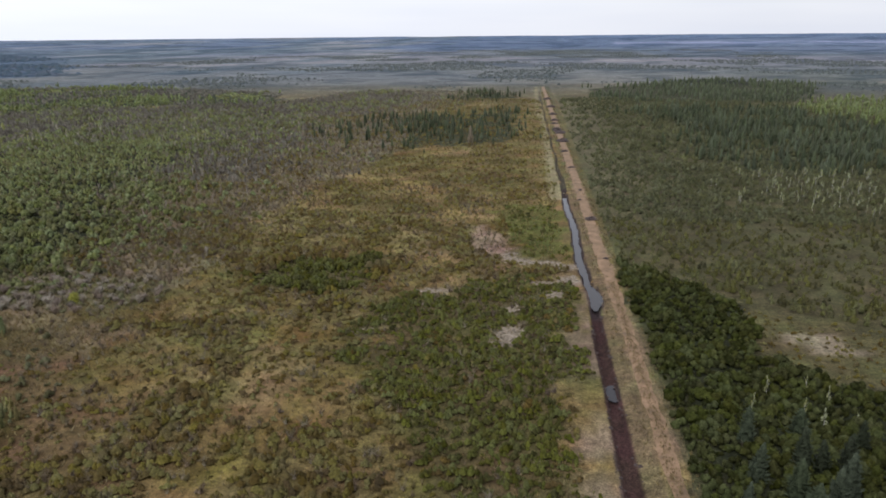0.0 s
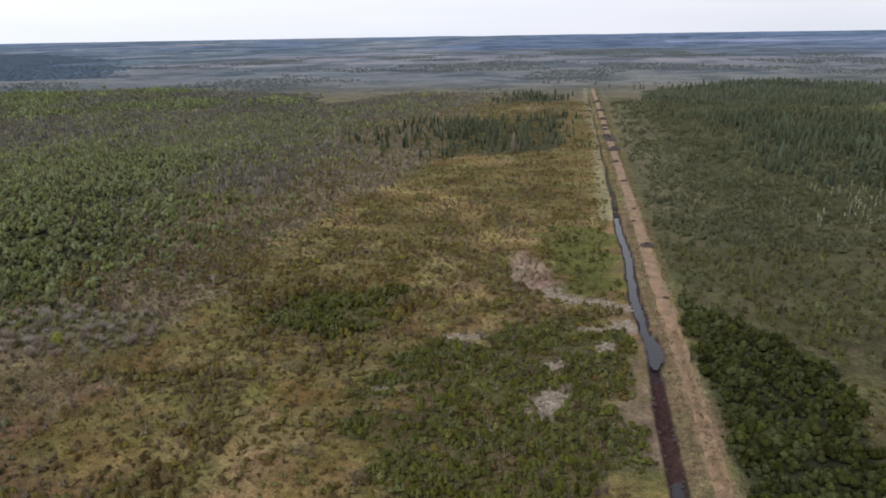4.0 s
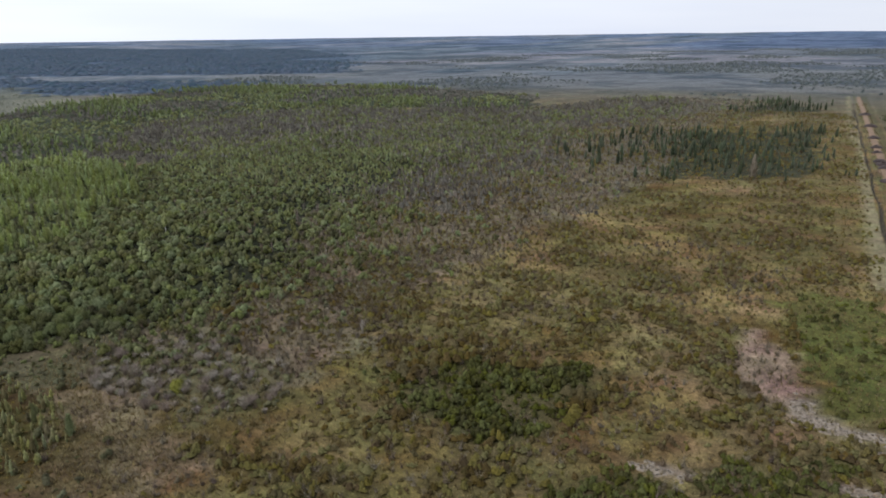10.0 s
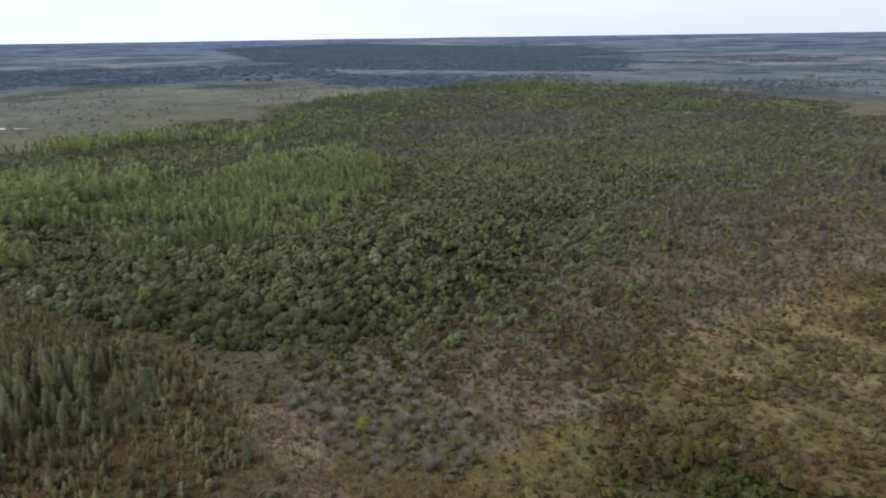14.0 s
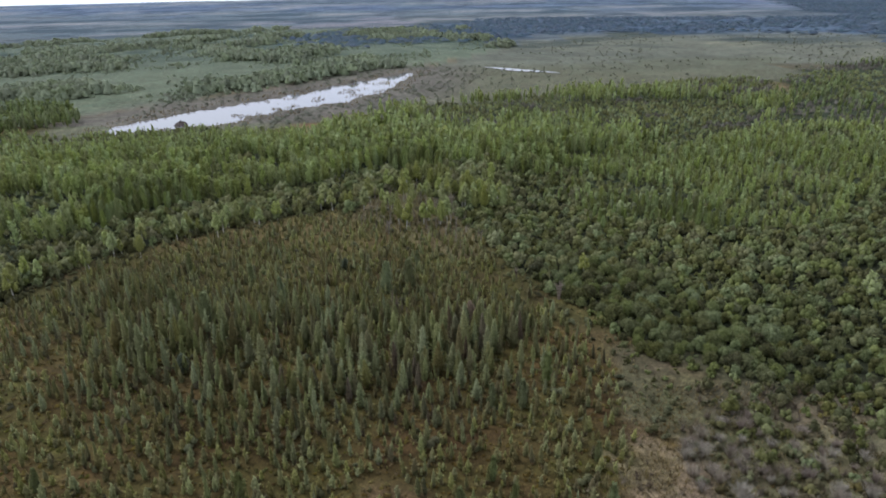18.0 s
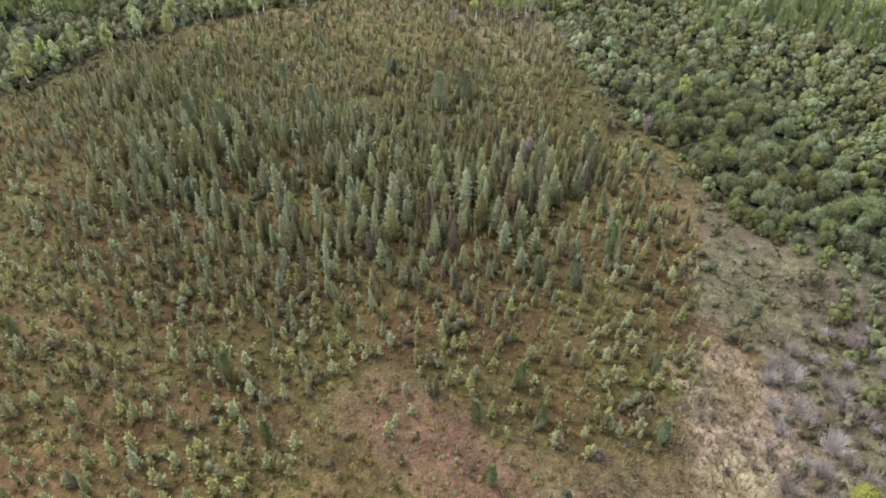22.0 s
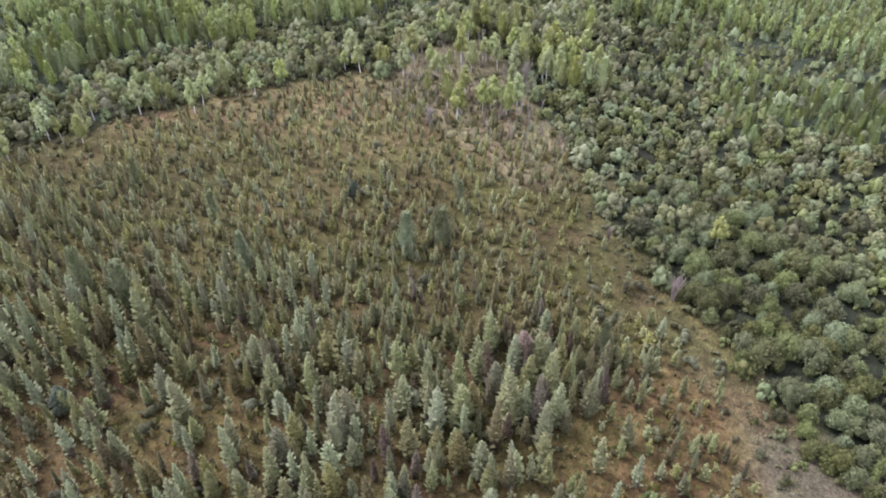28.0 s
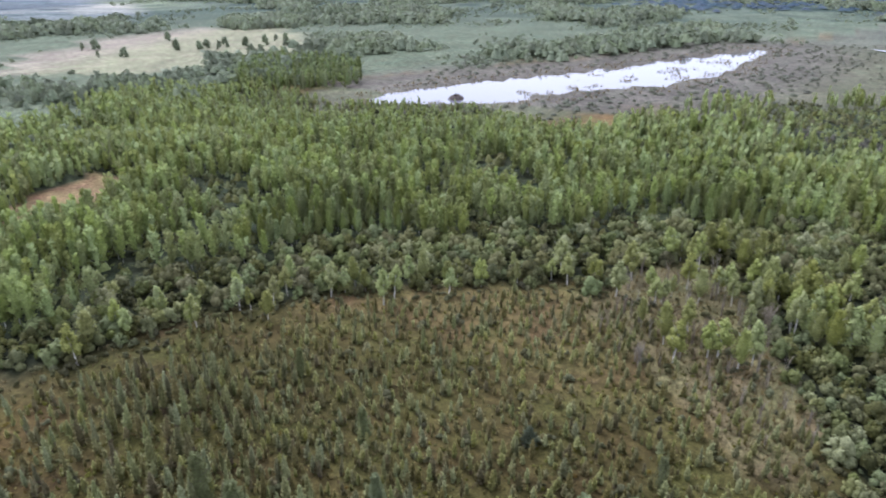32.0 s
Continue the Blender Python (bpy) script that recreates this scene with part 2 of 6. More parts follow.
GROUND = ground_material()
DITCH_WATER = water_material("dark_ditch_water", (0.02, 0.018, 0.02), 0.04, 1.5)
LAKE_WATER = water_material("silty_lake_water", (0.14, 0.135, 0.16), 0.05, 0.42)
ROAD_DIRT = earth("trodden_sandy_dirt", [(0.075, 0.052, 0.027), (0.175, 0.11, 0.06), (0.275, 0.175, 0.104)], 0.35, bump=0.4)
PEAT = earth("wet_dark_peat", [(0.012, 0.008, 0.007), (0.035, 0.021, 0.017), (0.06, 0.038, 0.03)], 0.8, rough=0.8, bump=0.6)
CRUST = earth("bleached_dry_crust", [(0.09, 0.07, 0.046), (0.2, 0.163, 0.118), (0.31, 0.262, 0.205)], 0.9, bump=0.5)
BARK_DARK = earth("dark_spruce_bark", [(0.05, 0.04, 0.035), (0.12, 0.1, 0.09)], 4.0)
BARK_PALE = earth("pale_aspen_bark", [(0.14, 0.135, 0.12), (0.42, 0.41, 0.37), (0.55, 0.53, 0.49)], 3.0)
BARK_GREY = earth("grey_weathered_twigs", [(0.11, 0.095, 0.09), (0.2, 0.175, 0.165), (0.3, 0.265, 0.25)], 2.0)
SPRUCE = foliage("spruce_needles", (0.088, 0.096, 0.038), (0.345, 0.348, 0.15), patch=0.035, hue=0.025)
SPRUCE_OLIVE = foliage("olive_spruce_needles", (0.092, 0.087, 0.033), (0.32, 0.292, 0.12), patch=0.05, hue=0.025)
HUMMOCK = foliage("hummock_moss_and_heath", (0.075, 0.056, 0.017), (0.22, 0.166, 0.054), patch=0.08, leaf_change=0.4)
HUMMOCK_GREEN = foliage("hummock_green_moss", (0.058, 0.056, 0.013), (0.165, 0.155, 0.04), patch=0.08, leaf_change=0.4)
# willow tone raised to put more light on the alder belt
LIT_WILLOW = foliage("lit_olive_willow_leaves", (0.1, 0.104, 0.04), (0.36, 0.355, 0.152), gloss=0.5, patch=0.03, leaf_change=0.5)
SPRUCE_DARK = foliage("dark_spruce_needles", (0.036, 0.05, 0.027), (0.15, 0.17, 0.09), patch=0.03)
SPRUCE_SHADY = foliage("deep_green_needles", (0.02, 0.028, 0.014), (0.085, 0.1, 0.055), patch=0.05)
# needle colour with blue-grey distance haze mixed in
SPRUCE_HAZY = foliage("hazy_spruce_needles", (0.056, 0.083, 0.101), (0.086, 0.12, 0.143), patch=0.004)
SPRUCE_GREY = foliage("grey_dying_needles", (0.1, 0.08, 0.045), (0.23, 0.185, 0.11), patch=0.03)
# far scrub and far woods: haze of distance blended into the leaf tones
HAZY_SCRUB = foliage("hazy_scrub_leaves", (0.07, 0.084, 0.072), (0.135, 0.15, 0.126), patch=0.006)
HAZY_GREEN = foliage("hazy_green_leaves", (0.105, 0.13, 0.076), (0.29, 0.32, 0.182), patch=0.008)
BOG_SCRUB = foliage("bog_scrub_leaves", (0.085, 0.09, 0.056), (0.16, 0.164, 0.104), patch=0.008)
LARCH = foliage("larch_needles", (0.13, 0.15, 0.06), (0.29, 0.31, 0.135))
RUSTY = foliage("dying_rusty_needles", (0.18, 0.14, 0.085), (0.3, 0.23, 0.15))
ALDER = foliage("alder_leaves", (0.028, 0.036, 0.011), (0.25, 0.26, 0.095), gloss=0.47, patch=0.025, through_light=0.2, hue=0.035, leaf_change=0.5, sheen=0.095)
EAST_LEAVES = foliage("olive_willow_leaves", (0.04, 0.042, 0.014), (0.15, 0.142, 0.05), gloss=0.5, patch=0.05, leaf_change=0.5)
ALDER_DARK = foliage("dark_alder_leaves", (0.038, 0.043, 0.018), (0.15, 0.15, 0.068), gloss=0.5, patch=0.03)
THICKET_DARK = foliage("shady_thicket_leaves", (0.015, 0.02, 0.005), (0.098, 0.104, 0.032), gloss=0.65, patch=0.04, leaf_change=0.6, sheen=0.02)
ASPEN = foliage("aspen_leaves", (0.13, 0.16, 0.05), (0.43, 0.475, 0.17), gloss=0.5, patch=0.02, through_light=0.35)
FAR_ASPEN = foliage("distant_aspen_leaves", (0.085, 0.112, 0.04), (0.29, 0.33, 0.125), patch=0.015)
GREY_SCRUB = foliage("grey_scrub_twigs", (0.066, 0.06, 0.042), (0.2, 0.182, 0.136), patch=0.02, leaf_change=0.5)
WILLOW_LEAVES = foliage("grey_willow_leaves", (0.07, 0.065, 0.027), (0.21, 0.19, 0.092), patch=0.15, leaf_change=0.5, hue=0.035)
BOG_BIRCH = foliage("pale_birch_leaves", (0.225, 0.25, 0.08), (0.5, 0.525, 0.2), patch=0.03, through_light=0.35)
BIRCH_BARK = earth("white_birch_bark", [(0.3, 0.28, 0.25), (0.58, 0.55, 0.5), (0.72, 0.7, 0.65)], 3.0)
BIRCH = foliage("thin_birch_leaves", (0.165, 0.175, 0.078), (0.39, 0.395, 0.19), patch=0.03)
SHRUB = foliage("bog_birch_leaves", (0.06, 0.05, 0.014), (0.195, 0.155, 0.05), patch=0.07, leaf_change=0.5, hue=0.03)
SHRUB_GREEN = foliage("green_shrub_leaves", (0.034, 0.038, 0.008), (0.15, 0.15, 0.036), patch=0.06, leaf_change=0.5)
YELLOW = foliage("yellow_green_leaves", (0.2, 0.21, 0.034), (0.36, 0.34, 0.081))
SEDGE = foliage("dry_sedge_blades", (0.085, 0.076, 0.028), (0.3, 0.222, 0.105), gloss=0.7, patch=0.09)
STRAW_BLADES = foliage("straw_sedge_blades", (0.125, 0.1, 0.043), (0.35, 0.28, 0.14), gloss=0.7, patch=0.12)
MARGIN_LEAVES = foliage("sweet_gale_leaves", (0.055, 0.056, 0.024), (0.185, 0.182, 0.084), patch=0.08, leaf_change=0.5)
PALE_TWIGS = foliage("pale_bare_twigs", (0.19, 0.155, 0.108), (0.42, 0.36, 0.275), through_light=0.0, patch=0.1, grain=7.0)
SEEDLINGS = foliage("young_spruce_needles", (0.105, 0.1, 0.036), (0.37, 0.348, 0.138), patch=0.06, hue=0.03)
GREY_TWIGS = foliage("grey_bare_twigs", (0.085, 0.067, 0.039), (0.22, 0.178, 0.112), through_light=0.0, patch=0.05, grain=7.0)

# ---- plan ----
rng = np.random.default_rng(7)


def value_noise(x, y, size, seed=0):
    """Smooth noise from 0 to 1 with features of that size in metres."""
    u, v = np.asarray(x, float) / size + seed * 17.3, np.asarray(y, float) / size - seed * 9.1
    i, j = np.floor(u).astype(np.int64), np.floor(v).astype(np.int64)
    a, b = u - i, v - j
    a, b = a * a * (3 - 2 * a), b * b * (3 - 2 * b)

    def corner(p, q):
        k = (p * 374761393 + q * 668265263 + seed * 974711) & 0xFFFFFFFF
        k = ((k ^ (k >> 13)) * 1274126177) & 0xFFFFFFFF
        return ((k ^ (k >> 16)) & 0xFFFF) / 65535.0

    low = corner(i, j) * (1 - a) + corner(i + 1, j) * a
    high = corner(i, j + 1) * (1 - a) + corner(i + 1, j + 1) * a
    return low * (1 - b) + high * b


def fbm(x, y, size, seed=0):
    return (value_noise(x, y, size, seed) * 4 + value_noise(x, y, size / 2.1, seed + 1) * 2 + value_noise(x, y, size / 4.3, seed + 2)) / 7


def smooth(v, low, high):
    k = np.clip((np.asarray(v, float) - low) / (high - low), 0, 1)
    return k * k * (3 - 2 * k)


def inside(area, x, y, ragged=0.0, size=9.0):
    """Whether points lie in a polygon whose edge is ragged by that many metres."""
    x, y = np.asarray(x, float), np.asarray(y, float)
    if ragged:
        x, y = x + (fbm(x, y, size, 31) - 0.5) * 4 * ragged, y + (fbm(x, y, size, 47) - 0.5) * 4 * ragged
    hit = np.zeros(x.shape, bool)
    for (x0, y0), (x1, y1) in zip(area, area[1:] + area[:1]):
        if y0 != y1:
            hit ^= ((y0 > y) != (y1 > y)) & (x < (x1 - x0) * (y - y0) / (y1 - y0) + x0)
    return hit


MUSKEG = [(-86, 97), (-89, 104), (-98, 105), (-108, 106), (-121, 109), (-142, 102), (-160, 94), (-178, 85), (-191, 76), (-196, 60), (-193, 45),
          (-184, 33), (-173, 19), (-158, 10), (-138, 1), (-110, -16), (-60, -10), (-52, 40), (-66, 74), (-78, 90)]
MUSKEG_GROUND = [(-80, 104), (-100, 109), (-113, 117), (-127, 115), (-142, 106), (-160, 98), (-182, 88), (-204, 80), (-202, 60), (-198, 43),
                 (-188, 30), (-176, 15), (-160, 5), (-138, -4), (-110, -20), (-55, -14), (-48, 40), (-62, 76), (-74, 96)]
ALDERS = [(-184, 84), (-160, 97), (-142, 105), (-127, 114), (-110, 130), (-104, 160), (-116, 205), (-122, 259), (-127, 340), (-135, 430), (-190, 440),
          (-255, 340), (-262, 250), (-204, 195), (-180, 156), (-188, 118), (-242, 118), (-240, 84), (-205, 78)]
ALDER_BELT = [(-240, 100), (-199, 80), (-199, 60), (-195, 42), (-186, 30), (-176, 16), (-160, 7), (-140, -3), (-142, -14), (-175, -10),
              (-196, 5), (-214, 26), (-232, 54), (-256, 96)]
BOG_TIP = [(-186, 62), (-200, 57), (-211, 61), (-219, 67), (-223, 74), (-206, 80), (-194, 86), (-181, 89), (-170, 92), (-167, 85), (-178, 74)]
BIRCH_STRIP = [(-200, 59), (-220, 65), (-229, 76), (-236, 92), (-197, 95), (-187, 85), (-183, 73)]
YOUNG_ASPENS = [(-188, 118), (-228, 108), (-262, 130), (-300, 200), (-300, 250), (-245, 240), (-204, 195), (-180, 156)]
ASPENS = [(-142, -14), (-175, -10), (-196, 5), (-214, 26), (-232, 54), (-246, 86), (-228, 108), (-262, 130), (-285, 165), (-291, 120), (-292, 92),
          (-330, 68), (-320, 36), (-302, 10), (-318, -30), (-305, -72), (-318, -122), (-270, -150), (-200, -120), (-150, -60)]
MIXED_SCRUB = [(-262, 130), (-300, 200), (-360, 240), (-470, 262), (-395, 100), (-360, 44), (-326, 40), (-330, 68), (-292, 92), (-291, 120), (-285, 165)]
NORTH_WOOD = [(-300, 200), (-365, 234), (-500, 300), (-560, 400), (-610, 630), (-450, 690), (-232, 630), (-190, 523), (-345, 473), (-390, 356), (-300, 250)]
LAKE = [(-306, -72), (-330, -72), (-354, -62), (-400, -26), (-470, 10), (-530, 40), (-536, 47), (-503, 50), (-470, 44), (-447, 43), (-399, 26), (-361, -4), (-340, -14), (-326, -30), (-318, -56)]
FIELD = [(-285, -255), (-330, -300), (-400, -330), (-470, -345), (-515, -290), (-463, -208), (-416, -182), (-368, -182), (-323, -190), (-300, -225)]
LAKE_COPSE = [(-308, -128), (-312, -109), (-336, -88), (-379, -115), (-374, -167), (-341, -154)]
FIELD_COPSES = [[(-242, -170), (-257, -153), (-269, -174), (-263, -201)], [(-264, -160), (-283, -136), (-303, -163), (-290, -189)],
                [(-412, -160), (-437, -136), (-483, -166), (-467, -198)], [(-476, -300), (-512, -269), (-596, -314), (-543, -367)]]
CLEARING = [(-171, -53), (-176, -61), (-184, -69), (-194, -75), (-206, -73), (-206, -55), (-195, -50), (-180, -45)]
GROVE = [(-112, 340), (-95, 430), (-7, 470), (-9, 335), (-60, 313)]
GROVE_FAR = [(-60, 540), (-42, 665), (-10, 570)]
EAST_SPRUCE = [(62, 480), (82, 425), (80, 368), (70, 300), (80, 268), (113, 255), (142, 277), (190, 351), (185, 416), (160, 475), (104, 512)]
EAST_SPRUCE_FAR = [(56, 669), (50, 600), (67, 533), (116, 532), (203, 554), (280, 735), (175, 812)]
EAST_ASPENS = [(178, 330), (260, 420), (330, 520), (230, 560), (170, 490), (190, 420)]
EAST_THICKET = [(20.2, 156), (34, 140), (40, 124), (37, 106), (46, 98), (62, 92), (78, 80), (74, 30), (20.2, 30)]
EAST_MOOR = [(40, 126), (58, 120), (78, 112), (80, 92), (62, 94), (46, 99), (38, 107)]
GREEN_SHRUBS = [(-30, 108), (-20, 132), (-2, 132), (6, 146), (9, 118), (9, 62), (-12, 60), (-16, 90)]
DARK_SHRUBS = [(-61, 137), (-57, 149), (-34, 153), (-29, 139), (-40, 126)]
YELLOW_SEDGE = [(-84, 166), (-76, 192), (-30, 196), (-29, 171), (-56, 152), (-68, 148)]
TAN_PATCH = [(-12, 190), (-15, 170), (-12, 159), (-3, 153), (-5, 168), (-9, 180)]
GREEN_PATCH = [(-8, 203), (10.5, 206), (9.5, 152), (-1, 155), (-4, 170)]
RED_MOSS = [(-95, 74), (-88, 97), (-78, 99), (-73, 90), (-78, 72)]
STRAW = [(-101, 104), (-102, 110), (-96, 113), (-89, 112), (-78, 109), (-68, 106), (-72, 97), (-84, 99), (-89, 104)]
WILLOWS = [(-103, 113), (-93, 115), (-85, 114.5), (-78, 113.5), (-70, 118), (-78, 130), (-100, 133), (-111, 123)]
GREY_BELT = [(-114, 122), (-113, 165), (-136, 206), (-148, 262), (-142, 420), (-70, 560), (-60, 300), (-74, 215), (-80, 170), (-70, 150), (-72, 128), (-92, 113), (-106, 112)]
DARK_WOOD_WEST = [(-985, -180), (-1520, 175), (-1260, 790), (-835, 550), (-965, 215), (-755, -45)]
DARK_WOOD_NORTH = [(-618, 890), (-770, 800), (-1000, 680), (-1590, 810), (-2700, 1150), (-2800, 1750), (-1640, 2000), (-1082, 1540)]
DARK_WOOD_SPUR = [(-873, 596), (-733, 628), (-611, 703), (-577, 547), (-662, 461)]


def road_x(y):
    return 18.0 - 0.0105 * np.maximum(np.asarray(y, float) - 130, 0)


def ditch_x(y):
    y = np.asarray(y, float)
    return road_x(y) - 5.0 + (0.3 * np.sin(y / 9.0) + 0.5 * (fbm(y, y * 0, 7, 90) - 0.5)) * smooth(y, 100, 130) + 0.9 * np.exp(-((y - 132) / 5) ** 2)


def ditch_half(y):
    y = np.asarray(y, float)
    return 1.0 + 0.7 * (fbm(y, y * 0 + 3, 6, 92) - 0.5) + 0.75 * np.exp(-((y - 131) / 5) ** 2) - 0.35 * smooth(y, 205, 225) - 0.3 * smooth(y, 225, 300)


def ground_z(x, y):
    x, y = np.asarray(x, float), np.asarray(y, float)
    z = (fbm(x, y, 30, 3) - 0.5) * 0.7 + (value_noise(x, y, 9, 5) - 0.5) * 0.25
    d = np.abs(x - ditch_x(y)) / ditch_half(y)
    along = smooth(y, -128, -112) * (1 - smooth(y, 690, 720))
    flat = (1 - smooth(np.abs(x - 15), 4, 12)) * along
    z = z * (1 - flat)
    z = z - (1 - smooth(d, 0.45, 1.15)) * 0.9 * along
    z = z + 0.35 * np.exp(-((x - road_x(y)) / 2.6) ** 2) * along
    far = np.hypot(x + 50, y - 60)
    z = z * (1 - smooth(far, 500, 1200)) + 33 * smooth(far, 1700, 4700) + (fbm(x, y, 260, 8) - 0.5) * 5 * smooth(far, 2500, 4300)
    return z - 0.9 * smooth(-lake_gap(x, y), -4, 4)


def lake_gap(x, y):
    """Metres outside the lake's shore; below zero on the water."""
    x, y = np.asarray(x, float), np.asarray(y, float)
    best = np.full(x.shape, 1e9)
    for (x0, y0), (x1, y1) in zip(LAKE, LAKE[1:] + LAKE[:1]):
        dx, dy = x1 - x0, y1 - y0
        k = np.clip(((x - x0) * dx + (y - y0) * dy) / (dx * dx + dy * dy), 0, 1)
        best = np.minimum(best, np.hypot(x - x0 - k * dx, y - y0 - k * dy))
    wob = (fbm(x, y, 20, 12) - 0.5) * 14 + (value_noise(x, y, 4, 13) - 0.5) * 5
    return np.where(inside(LAKE, x, y), -best, best) + wob


def quad_mesh(name, verts, quads, mats, which=None, tint=None):
    me = bpy.data.meshes.new(name)
    me.vertices.add(len(verts))
    me.vertices.foreach_set("co", np.asarray(verts, np.float32).ravel())
    me.loops.add(len(quads) * 4)
    me.loops.foreach_set("vertex_index", np.asarray(quads, np.int32).ravel())
    me.polygons.add(len(quads))
    me.polygons.foreach_set("loop_start", np.arange(len(quads), dtype=np.int32) * 4)
    for m in mats:
        me.materials.append(m)
    if which is not None:
        me.polygons.foreach_set("material_index", np.asarray(which, np.int32))
    if tint is not None:
        me.attributes.new("tint", "FLOAT", "POINT").data.foreach_set("value", np.asarray(tint, np.float32))
    me.polygons.foreach_set("use_smooth", np.ones(len(quads), bool))
    me.update(calc_edges=True)
    return me


# ---- the ground ----


def steps(*spans):
    """Grid lines: (start, end, step) stretches joined."""
    out = [spans[0][0]]
    for a, b, s in spans:
        k = max(1, int(round((b - a) / s)))
        out += [a + (b - a) * (i + 1) / k for i in range(k)]
    return np.array(out)


def grown(start, end, first, rate=1.12):
    out, v, s = [], start, first
    while v + s * rate < end:
        s *= rate
        v += s
        out.append(v)
    return np.array(out + [end])


gx = np.concatenate([-grown(330, 4700, 4)[::-1], steps((-330, 8.4, 3.0), (8.4, 22.0, 0.4), (22.0, 84, 3.0)), grown(84, 4700, 4)])
gy = np.concatenate([-grown(130, 4700, 4)[::-1], steps((-130, 60, 3.5), (60, 240, 2.0), (240, 420, 4.0), (420, 740, 7.0)), grown(740, 4700, 10)])
GX, GY = [a.ravel() for a in np.meshgrid(gx, gy)]
square, ring = np.maximum(np.abs(GX), np.abs(GY)), np.hypot(GX, GY)
pull = 1 + (square / np.maximum(ring, 1e-6) - 1) * smooth(square, 800, 2400)
GX, GY = GX * pull, GY * pull
GZ = ground_z(GX, GY)
OLIVE = np.array((0.12, 0.084, 0.026))
soil = OLIVE + (fbm(GX, GY, 22, 2)[:, None] - 0.5) * np.array((0.13, 0.09, 0.04)) + (fbm(GX, GY, 8, 6)[:, None] - 0.5) * np.array((0.1, 0.075, 0.035))
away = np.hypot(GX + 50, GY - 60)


def lay(mask, colour, strength=1.0):
    global soil
    k = (np.asarray(mask, float) * strength)[:, None]
    soil = soil * (1 - k) + np.array(colour) * k


clump = fbm(GX, GY, 9, 81)
lay(smooth(fbm(GX, GY, 15, 9), 0.52, 0.7), (0.15, 0.12, 0.05), 0.4)
lay(smooth(clump, 0.42, 0.66), (0.06, 0.052, 0.02), 0.5)
lay(smooth(fbm(GX, GY, 11, 19), 0.5, 0.64), (0.088, 0.082, 0.025), 0.55)
# far country: dark woods and pale bogs in long drifts, distance haze painted over
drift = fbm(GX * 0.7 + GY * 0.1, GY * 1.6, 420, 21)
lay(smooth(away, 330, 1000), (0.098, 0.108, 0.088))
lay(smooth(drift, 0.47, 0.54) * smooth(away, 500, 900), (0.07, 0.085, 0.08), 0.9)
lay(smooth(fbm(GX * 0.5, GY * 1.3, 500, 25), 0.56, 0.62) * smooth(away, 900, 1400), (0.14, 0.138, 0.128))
# blue-grey of distance haze laid into the soil colour
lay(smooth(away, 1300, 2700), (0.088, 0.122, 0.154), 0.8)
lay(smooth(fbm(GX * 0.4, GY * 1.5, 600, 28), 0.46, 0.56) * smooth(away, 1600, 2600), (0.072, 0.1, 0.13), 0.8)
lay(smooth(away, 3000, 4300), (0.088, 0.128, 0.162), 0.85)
lay((np.abs(GY - 2850 + 0.3 * (GX - 700)) < 60 + 90 * fbm(GX, GY, 300, 33)) & (GX > 300) & (GX < 1500), (0.2, 0.22, 0.25))
lay(inside([(-540, 60), (-780, 130), (-1100, 420), (-760, 560), (-560, 420), (-500, 262)], GX, GY, 8, 60), (0.102, 0.104, 0.064))
lay(inside([(-200, 700), (-800, 810), (-690, 1300), (-100, 2200), (300, 2200), (240, 760)], GX, GY, 12, 90), (0.135, 0.136, 0.115), 0.4)
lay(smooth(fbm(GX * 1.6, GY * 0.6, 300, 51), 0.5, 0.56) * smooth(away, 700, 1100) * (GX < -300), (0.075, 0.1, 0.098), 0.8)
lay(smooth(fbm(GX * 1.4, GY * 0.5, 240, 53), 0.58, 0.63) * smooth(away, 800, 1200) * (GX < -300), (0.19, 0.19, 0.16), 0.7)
# far spruce ground, blued by the same painted haze
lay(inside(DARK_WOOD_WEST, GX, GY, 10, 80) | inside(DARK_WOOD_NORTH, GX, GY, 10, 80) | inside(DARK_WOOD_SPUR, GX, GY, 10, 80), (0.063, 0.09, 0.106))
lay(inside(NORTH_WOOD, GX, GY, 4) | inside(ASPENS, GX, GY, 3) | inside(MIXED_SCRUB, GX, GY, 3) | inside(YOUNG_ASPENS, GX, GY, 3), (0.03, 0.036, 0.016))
# soil painted near black as the shade between thicket bushes
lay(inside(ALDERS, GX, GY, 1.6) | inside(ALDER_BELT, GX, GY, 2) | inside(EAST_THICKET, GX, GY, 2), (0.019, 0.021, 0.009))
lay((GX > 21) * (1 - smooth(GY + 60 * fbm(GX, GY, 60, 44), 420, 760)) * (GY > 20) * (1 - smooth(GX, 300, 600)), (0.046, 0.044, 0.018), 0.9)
# east thicket's painted shade again, over the scrub soil
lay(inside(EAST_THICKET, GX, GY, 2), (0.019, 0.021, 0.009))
lay((GX > 21) * (1 - smooth(GX, 30, 60)) * smooth(GY, 170, 240) * (GY < 560), (0.095, 0.084, 0.04), 0.7)
lay(inside([(-120, 200), (-150, 300), (-195, 330), (-262, 250), (-300, 240), (-390, 356), (-345, 473), (-190, 523), (-150, 640), (-60, 600), (-112, 430), (-112, 300)], GX, GY, 8, 30), (0.07, 0.066, 0.04), 0.85)
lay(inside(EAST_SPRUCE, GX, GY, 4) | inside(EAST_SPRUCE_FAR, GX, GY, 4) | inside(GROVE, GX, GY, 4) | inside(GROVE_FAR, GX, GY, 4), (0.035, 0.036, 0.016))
lay(inside(GREY_BELT, GX, GY, 4), (0.115, 0.096, 0.055), 0.7)
